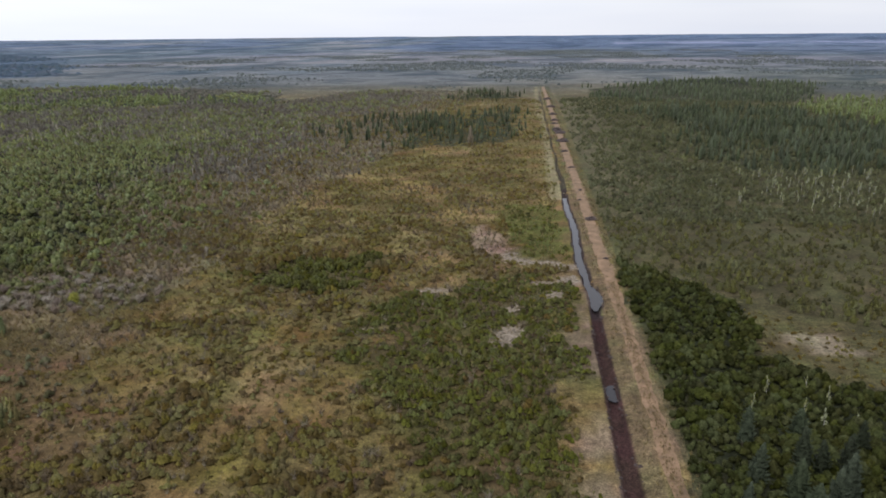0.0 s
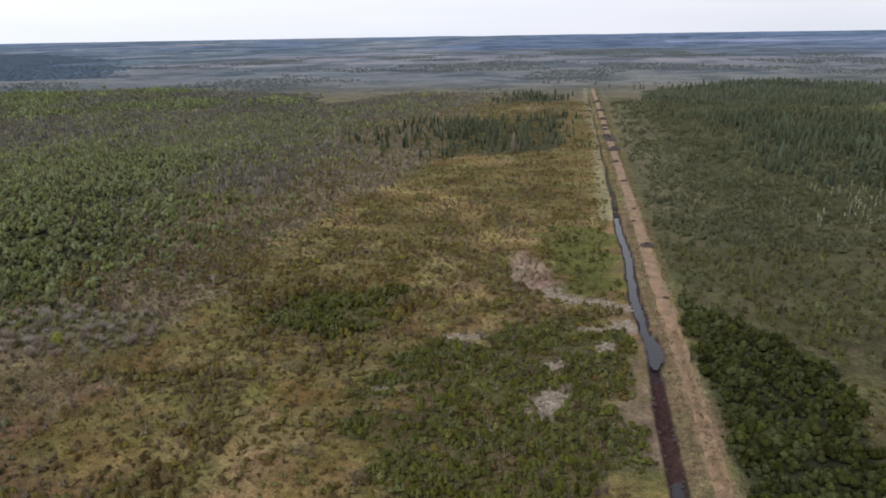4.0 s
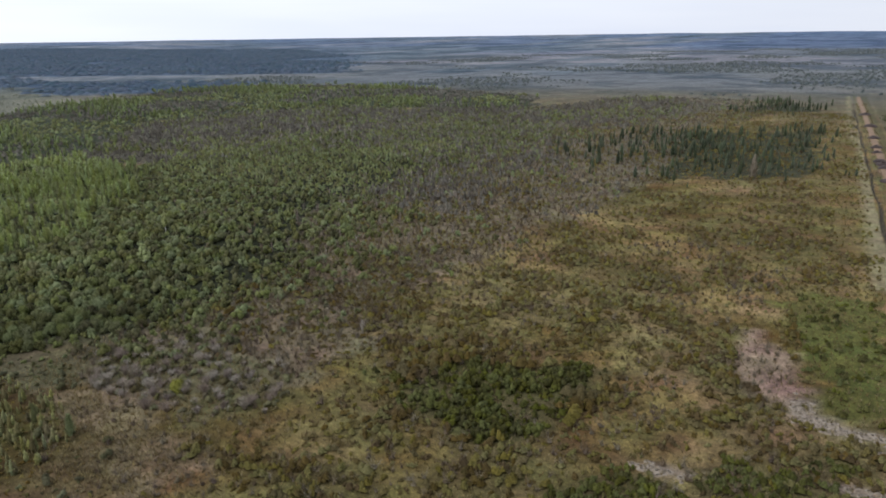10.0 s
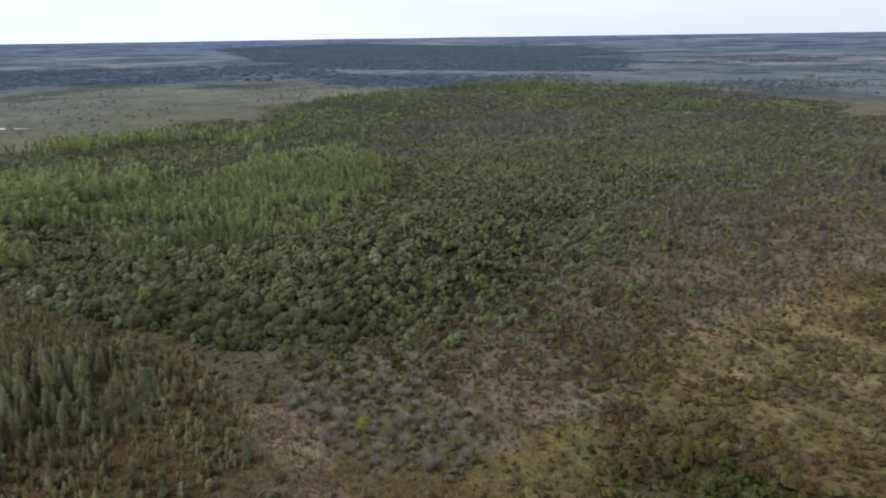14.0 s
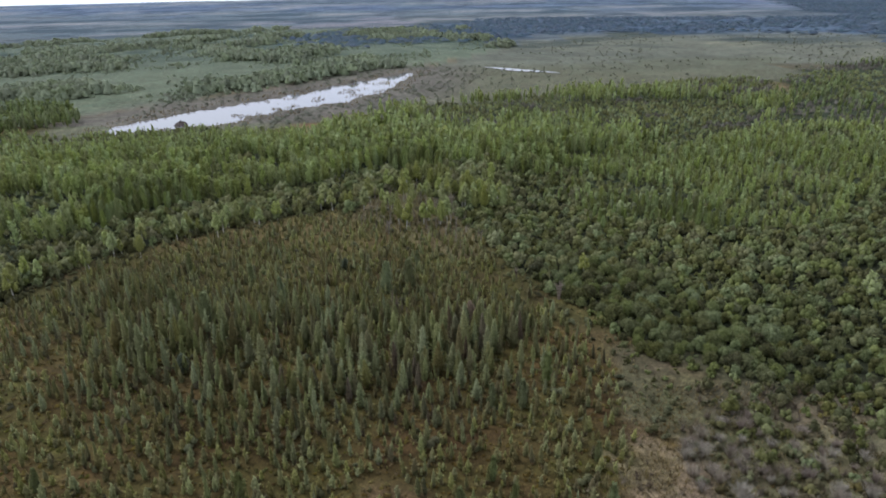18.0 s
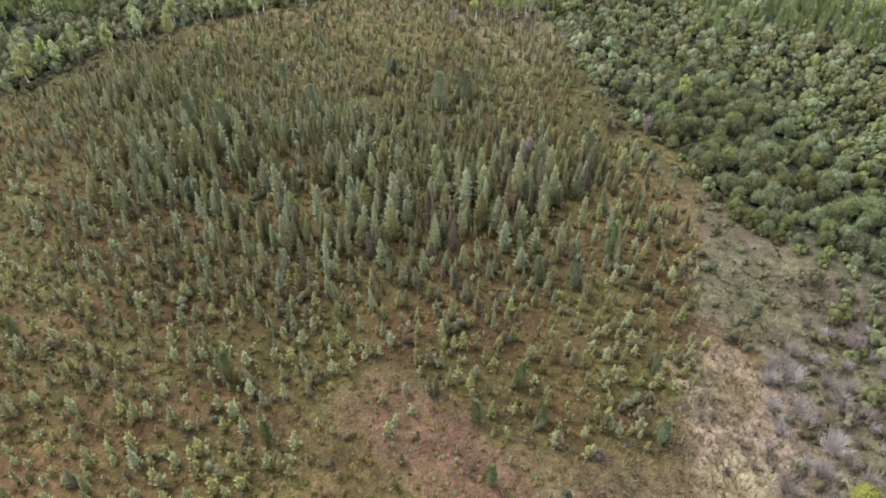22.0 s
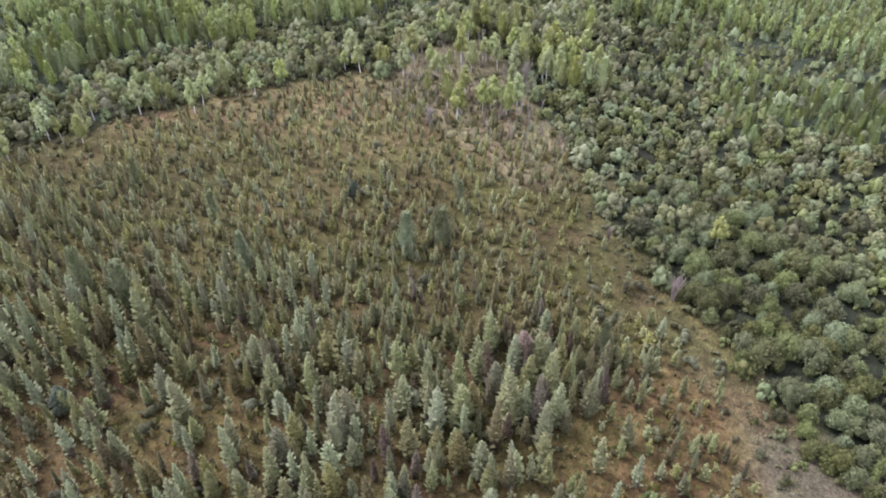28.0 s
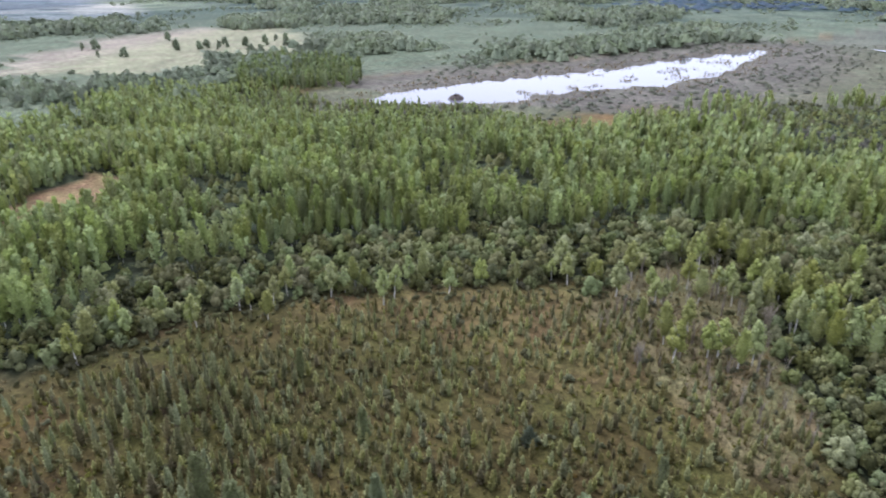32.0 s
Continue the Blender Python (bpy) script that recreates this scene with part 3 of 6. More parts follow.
lay(inside(YELLOW_SEDGE, GX, GY, 6, 14), (0.118, 0.102, 0.036), 0.5)
lay(inside(GREEN_SHRUBS, GX, GY, 5), (0.05, 0.044, 0.016), 0.8)
lay(inside(DARK_SHRUBS, GX, GY, 5), (0.05, 0.052, 0.018), 0.6)
lay(inside(GREEN_PATCH, GX, GY, 4.0, 6), (0.062, 0.067, 0.013), 0.85)
lay(inside(TAN_PATCH, GX, GY, 1.6, 4), (0.2, 0.142, 0.086), 0.85)
lay(inside(MUSKEG_GROUND, GX, GY, 2.6, 7), (0.068, 0.052, 0.019), 0.95)
lay(inside([(-80, 104), (-66, 90), (-52, 76), (-44, 60), (-80, 60)], GX, GY, 3, 8), (0.1, 0.064, 0.027), 0.7)
lay(inside(MUSKEG, GX, GY, 2), (0.05, 0.036, 0.0105))
lay(inside(MUSKEG, GX, GY, 2) * smooth(fbm(GX, GY, 16, 14), 0.48, 0.66), (0.086, 0.054, 0.018), 0.8)
lay(inside(MUSKEG, GX, GY, 2) * smooth(fbm(GX, GY, 9, 17), 0.52, 0.66), (0.061, 0.051, 0.014), 0.7)
lay(inside(MUSKEG_GROUND, GX, GY, 2) * smooth(-GX, 120, 150), (0.052, 0.047, 0.0125), 0.75)
lay(inside(MUSKEG_GROUND, GX, GY, 2) * smooth(-GX, 165, 186), (0.115, 0.085, 0.03), 0.65)
lay(inside(BOG_TIP, GX, GY, 2, 6), (0.128, 0.112, 0.045), 0.8)
lay(inside(RED_MOSS, GX, GY, 2.5, 8) * smooth(fbm(GX, GY, 6, 15), 0.3, 0.6), (0.112, 0.07, 0.034), 0.5)
lay(inside(STRAW, GX, GY, 1.8, 6) * (0.5 + 0.5 * smooth(fbm(GX, GY, 5, 16), 0.35, 0.6)), (0.168, 0.133, 0.066), 0.85)
lay(inside([(-130, 111), (-106, 108), (-100, 128), (-122, 128)], GX, GY, 2, 6), (0.066, 0.06, 0.028), 0.8)
lay(inside(WILLOWS, GX, GY, 2.5, 6), (0.092, 0.086, 0.034), 0.75)
lay(inside(EAST_MOOR, GX, GY, 2.5, 6), (0.062, 0.054, 0.02))
lay(inside([(43, 117), (52, 116), (57, 110), (48, 109)], GX, GY, 1.5, 5), (0.17, 0.135, 0.08), 0.8)
WEST = [(-320, -130), (-180, -100), (-120, -220), (-330, -520), (-700, -700), (-1300, -300), (-1200, 60), (-760, 120), (-540, 60), (-480, -20), (-400, -60)]
lay(inside(WEST, GX, GY, 10, 80), (0.09, 0.11, 0.06), 0.9)
lay(inside(FIELD, GX, GY, 3, 20), (0.195, 0.188, 0.098))
lay(inside(FIELD, GX, GY, 3, 20) * smooth(-GY + 0.35 * GX, 130, 165), (0.225, 0.188, 0.125), 0.8)
lay(inside([(-470, -440), (-480, -600), (-620, -600), (-540, -460)], GX, GY, 6, 30), (0.21, 0.21, 0.155))
lay(inside(CLEARING, GX, GY, 1.5, 8), (0.17, 0.12, 0.05))
shore = lake_gap(GX, GY)
lay(smooth(-shore, -34, -22) * (GX < -285), (0.088, 0.09, 0.046), 0.9)
lay(inside([(-326, 44), (-400, 20), (-560, 60), (-600, 330), (-470, 290), (-395, 130)], GX, GY, 8, 30), (0.088, 0.09, 0.048), 0.9)
lay(smooth(-shore, -26, -8) * (GY > GX * -0.62 - 290), (0.085, 0.084, 0.045))
lay(smooth(-shore, -60, -20) * (GX < -330), (0.098, 0.087, 0.06), 0.85)
CRUST_SPOTS = [(3.5, 151.5, 3.0, 1.2), (8.5, 149.0, 2.4, 1.6), (9.3, 140.0, 2.2, 2.2), (-2.5, 110.0, 1.8, 3.2), (-0.6, 114.0, 1.0, 1.6), (-18.0, 131.5, 2.6, 1.2),
               (-2.3, 122.5, 1.2, 2.4), (-3.5, 156.0, 1.6, 3.0), (-28.0, 110.5, 2.0, 0.8), (-1.5, 152.5, 2.0, 1.6), (6.0, 131.0, 1.4, 2.0), (4.0, 137.5, 1.8, 1.0)]
for x0, y0, w, h in CRUST_SPOTS:
    lay(smooth(1.5 - np.hypot((GX - x0) / w, (GY - y0) / h) + fbm(GX, GY, 3, 98) - 0.5, 0, 0.8), (0.17, 0.14, 0.095), 0.85)
ditchy = np.abs(GX - ditch_x(GY)) / ditch_half(GY)
in_cut = (GY > -112) & (GY < 700)
lay((ditchy < 1.25) & in_cut & (GY < 235), (0.028, 0.02, 0.016))
lay((ditchy < 1.3) & in_cut & (GY >= 235), (0.05, 0.044, 0.025))
lay((ditchy < 1.1) & in_cut & (GY < 122), (0.036, 0.02, 0.014))
lay((np.abs(GX - road_x(GY) + 7.6) < 1.7) & in_cut & (GY > 215), (0.17, 0.15, 0.07), 0.8)
verge = smooth(fbm(GX, GY, 5, 97), 0.35, 0.6)
lay(verge * (np.abs(GX - ditch_x(GY) + 3.0) < 1.8) * (GY > -110) * (GY < 135), (0.135, 0.102, 0.058), 0.8)
lay(verge * (np.abs(GX - road_x(GY)) < 2.4) * in_cut, (0.15, 0.108, 0.055), 0.8)
lay((1 - verge) * (np.abs(GX - road_x(GY) + 2.6) < 1.0) * in_cut, (0.085, 0.09, 0.03), 0.7)
lay((GX - road_x(GY) > 1.9) * (GX - road_x(GY) < 6) * in_cut, (0.06, 0.058, 0.022), 0.6)
lay((GX - ditch_x(GY) > 1.2) * (GX < road_x(GY) - 1.5) * in_cut * (GY < 230), (0.1, 0.074, 0.034), 0.85)

nx = len(gx)
cell = (np.arange(len(gy) - 1)[:, None] * nx + np.arange(nx - 1)[None, :]).ravel()
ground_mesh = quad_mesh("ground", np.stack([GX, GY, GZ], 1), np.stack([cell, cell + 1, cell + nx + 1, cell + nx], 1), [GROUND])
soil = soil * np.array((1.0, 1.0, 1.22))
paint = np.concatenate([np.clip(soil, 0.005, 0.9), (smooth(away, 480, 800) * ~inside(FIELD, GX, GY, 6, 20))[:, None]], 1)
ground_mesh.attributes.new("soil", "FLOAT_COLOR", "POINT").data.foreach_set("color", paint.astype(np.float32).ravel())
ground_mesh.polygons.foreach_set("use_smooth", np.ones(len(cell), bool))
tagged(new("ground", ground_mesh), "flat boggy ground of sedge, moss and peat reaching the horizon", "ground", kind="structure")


def strip(name, y0, y1, step, centre, half, lift, mat, label, category, columns=7, crown=0.0, ragged=0.25):
    """A long flat strip along the cut: the dirt track or a stretch of ditch water."""
    ys = np.arange(y0, y1 + step / 2, step)
    k = np.linspace(-1, 1, columns)
    left = half(ys) * (1 + ragged * (fbm(ys, ys * 0, 3, 61) - 0.5) * 2)
    right = half(ys) * (1 + ragged * (fbm(ys, ys * 0, 2.6, 67) - 0.5) * 2)
    side = np.where(k[None, :] < 0, left[:, None], right[:, None]) * k[None, :]
    X = centre(ys)[:, None] + side
    Y = np.repeat(ys[:, None], columns, 1)
    Z = lift(X, Y) + crown * (1 - k[None, :] ** 2)
    n = len(ys)
    c = (np.arange(n - 1)[:, None] * columns + np.arange(columns - 1)[None, :]).ravel()
    me = quad_mesh(name, np.stack([X.ravel(), Y.ravel(), Z.ravel()], 1), np.stack([c, c + 1, c + columns + 1, c + columns], 1), [mat])
    me.polygons.foreach_set("use_smooth", np.ones(len(c), bool))
    return tagged(new(name, me), label, category, kind="structure")


def road_lift(x, y):
    rut = np.exp(-((np.abs(x - road_x(y)) - 0.85) / 0.28) ** 2)
    return ground_z(x, y) + 0.05 - 0.04 * rut + 0.03 * (value_noise(x, y, 1.1, 95) - 0.5)


strip("road", -110, 690, 1.5, road_x, lambda y: 1.0 + 0.45 * smooth(y, 120, 150) - 0.0004 * (y - 60), road_lift, ROAD_DIRT,
      "straight tan dirt track with wheel ruts beside the ditch", "dirt track", columns=15, ragged=0.45)
strip("water", 124.5, 219, 0.8, ditch_x, lambda y: ditch_half(y) * 0.86 * smooth(y, 122, 129), lambda x, y: 0 * x - 0.36, DITCH_WATER,
      "still dark water standing in the drainage ditch", "ditch water", columns=5, ragged=0.7)
strip("water", 90.5, 95.5, 0.5, lambda y: ditch_x(y) + 0.5, lambda y: 1.5 * np.sqrt(np.clip(1 - ((y - 93) / 2.6) ** 2, 0.02, 1)), lambda x, y: ground_z(ditch_x(y), y) + 0.42 + 0 * x, DITCH_WATER,
      "puddle on the dark mud of the ditch", "puddle", columns=5, ragged=0.3)

# ---- plants ----


def cards(centres, normals, size, r, stretch=0.75, upright=False):
    """Four-cornered leaves or leaf clumps at the centres, facing along the normals."""
    n = len(centres)
    nrm = normals / np.maximum(np.linalg.norm(normals, axis=1, keepdims=True), 1e-6)
    a = np.cross(nrm, r.normal(size=(n, 3)) * ((1, 1, 0.25) if upright else (1, 1, 1)))
    a /= np.maximum(np.linalg.norm(a, axis=1, keepdims=True), 1e-6)
    b = np.cross(nrm, a)
    s = np.asarray(size).reshape(-1, 1) * r.uniform(0.7, 1.3, (n, 1))
    v = np.stack([centres + a * s, centres + b * s * stretch, centres - a * s, centres - b * s * stretch], 1).reshape(-1, 3)
    return v, np.arange(n * 4).reshape(-1, 4)


def stick(path, radii, sides=4):
    """A tapered limb along a few points."""
    path = np.asarray(path, float)
    v, q = [], []
    for i, (p, rad) in enumerate(zip(path, radii)):
        d = path[min(i + 1, len(path) - 1)] - path[max(i - 1, 0)]
        d = d / np.linalg.norm(d)
        a = np.cross(d, (0.31, 0.95, 0.1))
        a /= np.linalg.norm(a)
        b = np.cross(d, a)
        for k in range(sides):
            w = 2 * math.pi * k / sides
            v.append(p + rad * (a * math.cos(w) + b * math.sin(w)))
    for i in range(len(path) - 1):
        for k in range(sides):
            q.append((i * sides + k, i * sides + (k + 1) % sides, (i + 1) * sides + (k + 1) % sides, (i + 1) * sides + k))
    return np.array(v), np.array(q)


def join(*pieces):
    """Pieces (verts, quads, slot) as one template."""
    V, Q, M, at = [], [], [], 0
    for v, q, s in pieces:
        V.append(v), Q.append(q + at), M.append(np.full(len(q), s))
        at += len(v)
    return np.concatenate(V), np.concatenate(Q), np.concatenate(M)


def lump(at, rad, rings, sides, r, rough=0.14, low=-0.5):
    """A rounded uneven clump of leaves, open underneath; sides is even."""
    lat = np.linspace(1.25, low, rings)
    v = []
    for i, a in enumerate(lat):
        for k in range(sides):
            w = 6.283 * (k + 0.5 * (i % 2)) / sides + r.uniform(-0.25, 0.25)
            d = np.array((math.cos(a) * math.cos(w), math.cos(a) * math.sin(w), math.sin(a)))
            v.append(np.asarray(at) + d * rad * (1 + r.uniform(-rough, rough)))
    q = [(0, k, k + 1, k + 2) for k in range(1, sides - 2, 2)]
    for i in range(rings - 1):
        for k in range(sides):
            q.append((i * sides + k, (i + 1) * sides + k, (i + 1) * sides + (k + 1) % sides, i * sides + (k + 1) % sides))
    return np.array(v), np.array(q)


def spruce(seed, levels, per, wide=0.17, ragged=0.35, bare=0.03, trunk=True, slim=0.3, core=(6, 6), dead=0.0):
    """One metre tall soft spire: a full core, whorls of short boughs; slot 0 needles, 1 bark, 2 dead lower boughs."""
    r = np.random.default_rng(seed)

    def girth(z):
        return wide * min(1.0, 0.45 + 2.6 * z) * (max(1 - z, 0.0) ** 0.62 + 0.04)

    rings, sides = core
    pieces, cv = [], []
    zs = bare + (0.985 - bare) * np.linspace(1, 0, rings) ** 0.85
    for i, z in enumerate(zs):
        for k in range(sides):
            w = 6.283 * (k + 0.5 * (i % 2)) / sides + r.uniform(-0.2, 0.2)
            g = girth(z) * 0.78 * r.uniform(1 - ragged, 1 + ragged * 0.6)
            cv.append((g * math.cos(w), g * math.sin(w), z + r.uniform(-0.25, 0.25) / rings * (i > 0)))
    cq = [(0, k, k + 1, k + 2) for k in range(1, sides - 2, 2)]
    for i in range(rings - 1):
        for k in range(sides):
            cq.append((i * sides + k, (i + 1) * sides + k, (i + 1) * sides + (k + 1) % sides, i * sides + (k + 1) % sides))
    cv, cq = np.array(cv), np.array(cq)
    sere = cv[cq][:, :, 2].mean(1) < dead
    pieces.append((cv, cq[~sere], 0))
    if sere.any():
        pieces.append((cv, cq[sere], 2))
    v, s = [], []
    for i in range(levels):
        z, turn = bare + (0.95 - bare) * (i + 0.5) / levels, r.uniform(0, 6.28)
        for k in range(per):
            w = turn + 6.283 * k / per + r.uniform(-0.3, 0.3)
            reach = girth(z) * r.uniform(1 - ragged * 0.6, 1 + ragged)
            zz = z + r.uniform(-0.4, 0.4) / levels
            d, e = np.array((math.cos(w), math.sin(w), 0)), np.array((-math.sin(w), math.cos(w), 0))
            half, up = reach * slim, 0.35 * reach
            v += [d * reach * 0.35 + (0, 0, zz), d * reach * 0.75 + e * half + (0, 0, zz + up * 0.1), d * reach * 1.08 + (0, 0, zz + up), d * reach * 0.75 - e * half + (0, 0, zz + up * 0.1)]
            s.append(2 if z < dead * r.uniform(0.6, 1.3) else 0)
    if v:
        v, s = np.array(v), np.array(s)
        q = np.arange(len(v)).reshape(-1, 4)
        pieces.append((v, q[s == 0], 0))
        if (s == 2).any():
            pieces.append((v, q[s == 2], 2))
    if trunk:
        tv, tq = stick([(0, 0, -0.04), (0, 0, 0.3), (0, 0, 0.95)], (0.014, 0.011, 0.003))
        pieces.append((tv, tq, 1))
    return join(*pieces)


def bushy(seed, leaves, size, width=0.62, low=0.1, lumps=5, stems=3, fine=(4, 8)):
    """One metre tall dome of rounded leaf clumps on a few stems, feathered with small leaves."""
    r = np.random.default_rng(seed)
    turn = r.uniform(0, 6.28)
    w = turn + 6.283 * np.arange(lumps) / max(lumps, 1) + r.uniform(-0.5, 0.5, lumps)
    out = width * r.uniform(0.42, 0.8, lumps)
    at = np.concatenate([[(r.uniform(-0.08, 0.08), r.uniform(-0.08, 0.08), 0.58)], np.stack([out * np.cos(w), out * np.sin(w), r.uniform(0.28, 0.6, lumps)], 1)])
    rad = np.concatenate([[0.4], r.uniform(0.22, 0.36, lumps)])
    flat = np.array((width * 1.35, width * 1.35, 1.0))
    pieces = []
    for a, b in zip(at, rad):
        v, q = lump(a, b * flat * (0.86 if leaves > 30 else 0.95), fine[0], fine[1], r, 0.24)
        v[:, 2] = np.maximum(v[:, 2], -0.02)
        pieces.append((v, q, 0))
    if leaves:
        pick = r.choice(len(at), leaves, p=rad ** 2 / (rad ** 2).sum())
        d = r.normal(size=(leaves, 3))
        d[:, 2] = np.abs(d[:, 2]) - 0.3
        d /= np.linalg.norm(d, axis=1, keepdims=True)
        c = at[pick] + d * rad[pick][:, None] * flat * r.uniform(0.8, 1.12, (leaves, 1))
        c[:, 2] = np.maximum(c[:, 2], low)
        v, q = cards(c, d + r.normal(size=d.shape) * 0.6, size, r, 0.75)
        pieces.append((v, q, 0))
    for k in range(stems):
        w = r.uniform(0, 6.28)
        t = np.array((math.cos(w), math.sin(w), 0)) * width * 0.5
        tv, tq = stick([(0, 0, -0.05), t * 0.4 + (0, 0, 0.3), t + (0, 0, 0.75)], (0.02, 0.016, 0.006), 3)
        pieces.append((tv, tq, 1))
    return join(*pieces)


def dome(seed, clumps, leaves, size, width=0.72, fine=(3, 6), stems=0):
    """One metre tall spreading bush: leaf clumps heaped in tiers to an uneven dome, feathered with small leaves."""
    r = np.random.default_rng(seed)
    at, rad = [], []
    for k in range(clumps):
        up = 1 - (k + 0.5) / clumps
        w = 2.4 * k + r.uniform(-0.5, 0.5)
        out = width * math.sqrt(max(0.0, 1 - up * up)) * r.uniform(0.55, 0.78)
        g = (0.3 + 0.22 / math.sqrt(clumps)) * r.uniform(0.72, 1.2)
        at.append((out * math.cos(w), out * math.sin(w), 0.16 + 0.56 * up + r.uniform(-0.07, 0.07)))
        rad.append((g * (0.36 + 0.7 * width), g * (0.36 + 0.7 * width), g * 0.85))
    at, rad = np.array(at), np.array(rad)
    pieces = []
    for a, b in zip(at, rad):
        v, q = lump(a, b * (0.82 if leaves > 30 else 0.95), fine[0], fine[1], r, 0.26, -0.55)
        v[:, 2] = np.maximum(v[:, 2], -0.02)
        pieces.append((v, q, 0))
    if leaves:
        pick = r.choice(len(at), leaves, p=rad[:, 0] ** 2 / (rad[:, 0] ** 2).sum())
        d = r.normal(size=(leaves, 3))
        d[:, 2] = np.abs(d[:, 2]) - 0.2
        d /= np.linalg.norm(d, axis=1, keepdims=True)
        c = at[pick] + d * rad[pick] * r.uniform(0.72, 1.22, (leaves, 1))
        c[:, 2] = np.maximum(c[:, 2], 0.03)
        v, q = cards(c, d + r.normal(size=d.shape) * 0.7, size, r, 0.7)
        pieces.append((v, q, 0))
    for k in range(stems):
        w = r.uniform(0, 6.28)
        t = np.array((math.cos(w), math.sin(w), 0)) * width * 0.5
        tv, tq = stick([(0, 0, -0.05), t * 0.4 + (0, 0, 0.3), t + (0, 0, 0.7)], (0.02, 0.016, 0.006), 3)
        pieces.append((tv, tq, 1))
    return join(*pieces)


def flame(seed, leaves, size, width=0.17, low=0.12, core=(5, 6), stem=True, limbs=0):
    """One metre tall slim young tree: a soft pointed crown with upswept sprays on a pale stem."""
    r = np.random.default_rng(seed)

    def girth(z):
        u = (z - low) / (1 - low)
        return width * (min(1.0, 0.5 + 1.7 * u) * max(1 - u, 0.0) ** 0.7 + 0.05)

    rings, sides = core
    zs = low + (0.97 - low) * np.linspace(1, 0, rings) ** 0.9
    cv = []
    for i, z in enumerate(zs):
        for k in range(sides):
            w = 6.283 * (k + 0.5 * (i % 2)) / sides + r.uniform(-0.3, 0.3)
            g = girth(z) * r.uniform(0.3, 0.8)
            cv.append((g * math.cos(w), g * math.sin(w), z + r.uniform(-0.3, 0.3) / rings * (i > 0)))
    cq = [(0, k, k + 1, k + 2) for k in range(1, sides - 2, 2)]
    for i in range(rings - 1):
        for k in range(sides):
            cq.append((i * sides + k, (i + 1) * sides + k, (i + 1) * sides + (k + 1) % sides, i * sides + (k + 1) % sides))
    pieces = [(np.array(cv), np.array(cq), 0)]
    if leaves:
        z = low + (0.95 - low) * r.uniform(0, 1, leaves) ** 0.85
        w = r.uniform(0, 6.283, leaves)
        g = np.array([girth(a) for a in z]) * r.uniform(0.45, 1.35, leaves)
        side, along = np.stack([-np.sin(w), np.cos(w), 0 * w], 1), np.stack([np.cos(w), np.sin(w), 0 * w], 1)
        base = along * (g * 0.75)[:, None] + np.stack([0 * z, 0 * z, z], 1)
        h = (size * r.uniform(0.7, 1.4, leaves))[:, None]
        tip = base + along * h * 0.55 + np.array((0, 0, 1.0)) * h * r.uniform(0.7, 1.6, (leaves, 1))
        mid = (base + tip) / 2
        v = np.stack([base, mid + side * h * 0.45, tip, mid - side * h * 0.45], 1).reshape(-1, 3)
        pieces.append((v, np.arange(len(v)).reshape(-1, 4), 0))
    if stem:
        tv, tq = stick([(0, 0, -0.03), (0.004, 0.003, 0.4), (0, 0, 0.9)], (0.011, 0.009, 0.003), 4 if limbs else 3)
        pieces.append((tv, tq, 1))
    for k in range(limbs):
        w, z = r.uniform(0, 6.28), low + 0.55 * (k + 0.5) / limbs
        t = np.array((math.cos(w), math.sin(w), 0)) * width * 0.7
        lv, lq = stick([(0, 0, z), t * 0.6 + (0, 0, z + 0.07), t + (0, 0, z + 0.17)], (0.005, 0.004, 0.001), 3)
        pieces.append((lv, lq, 1))
    return join(*pieces)


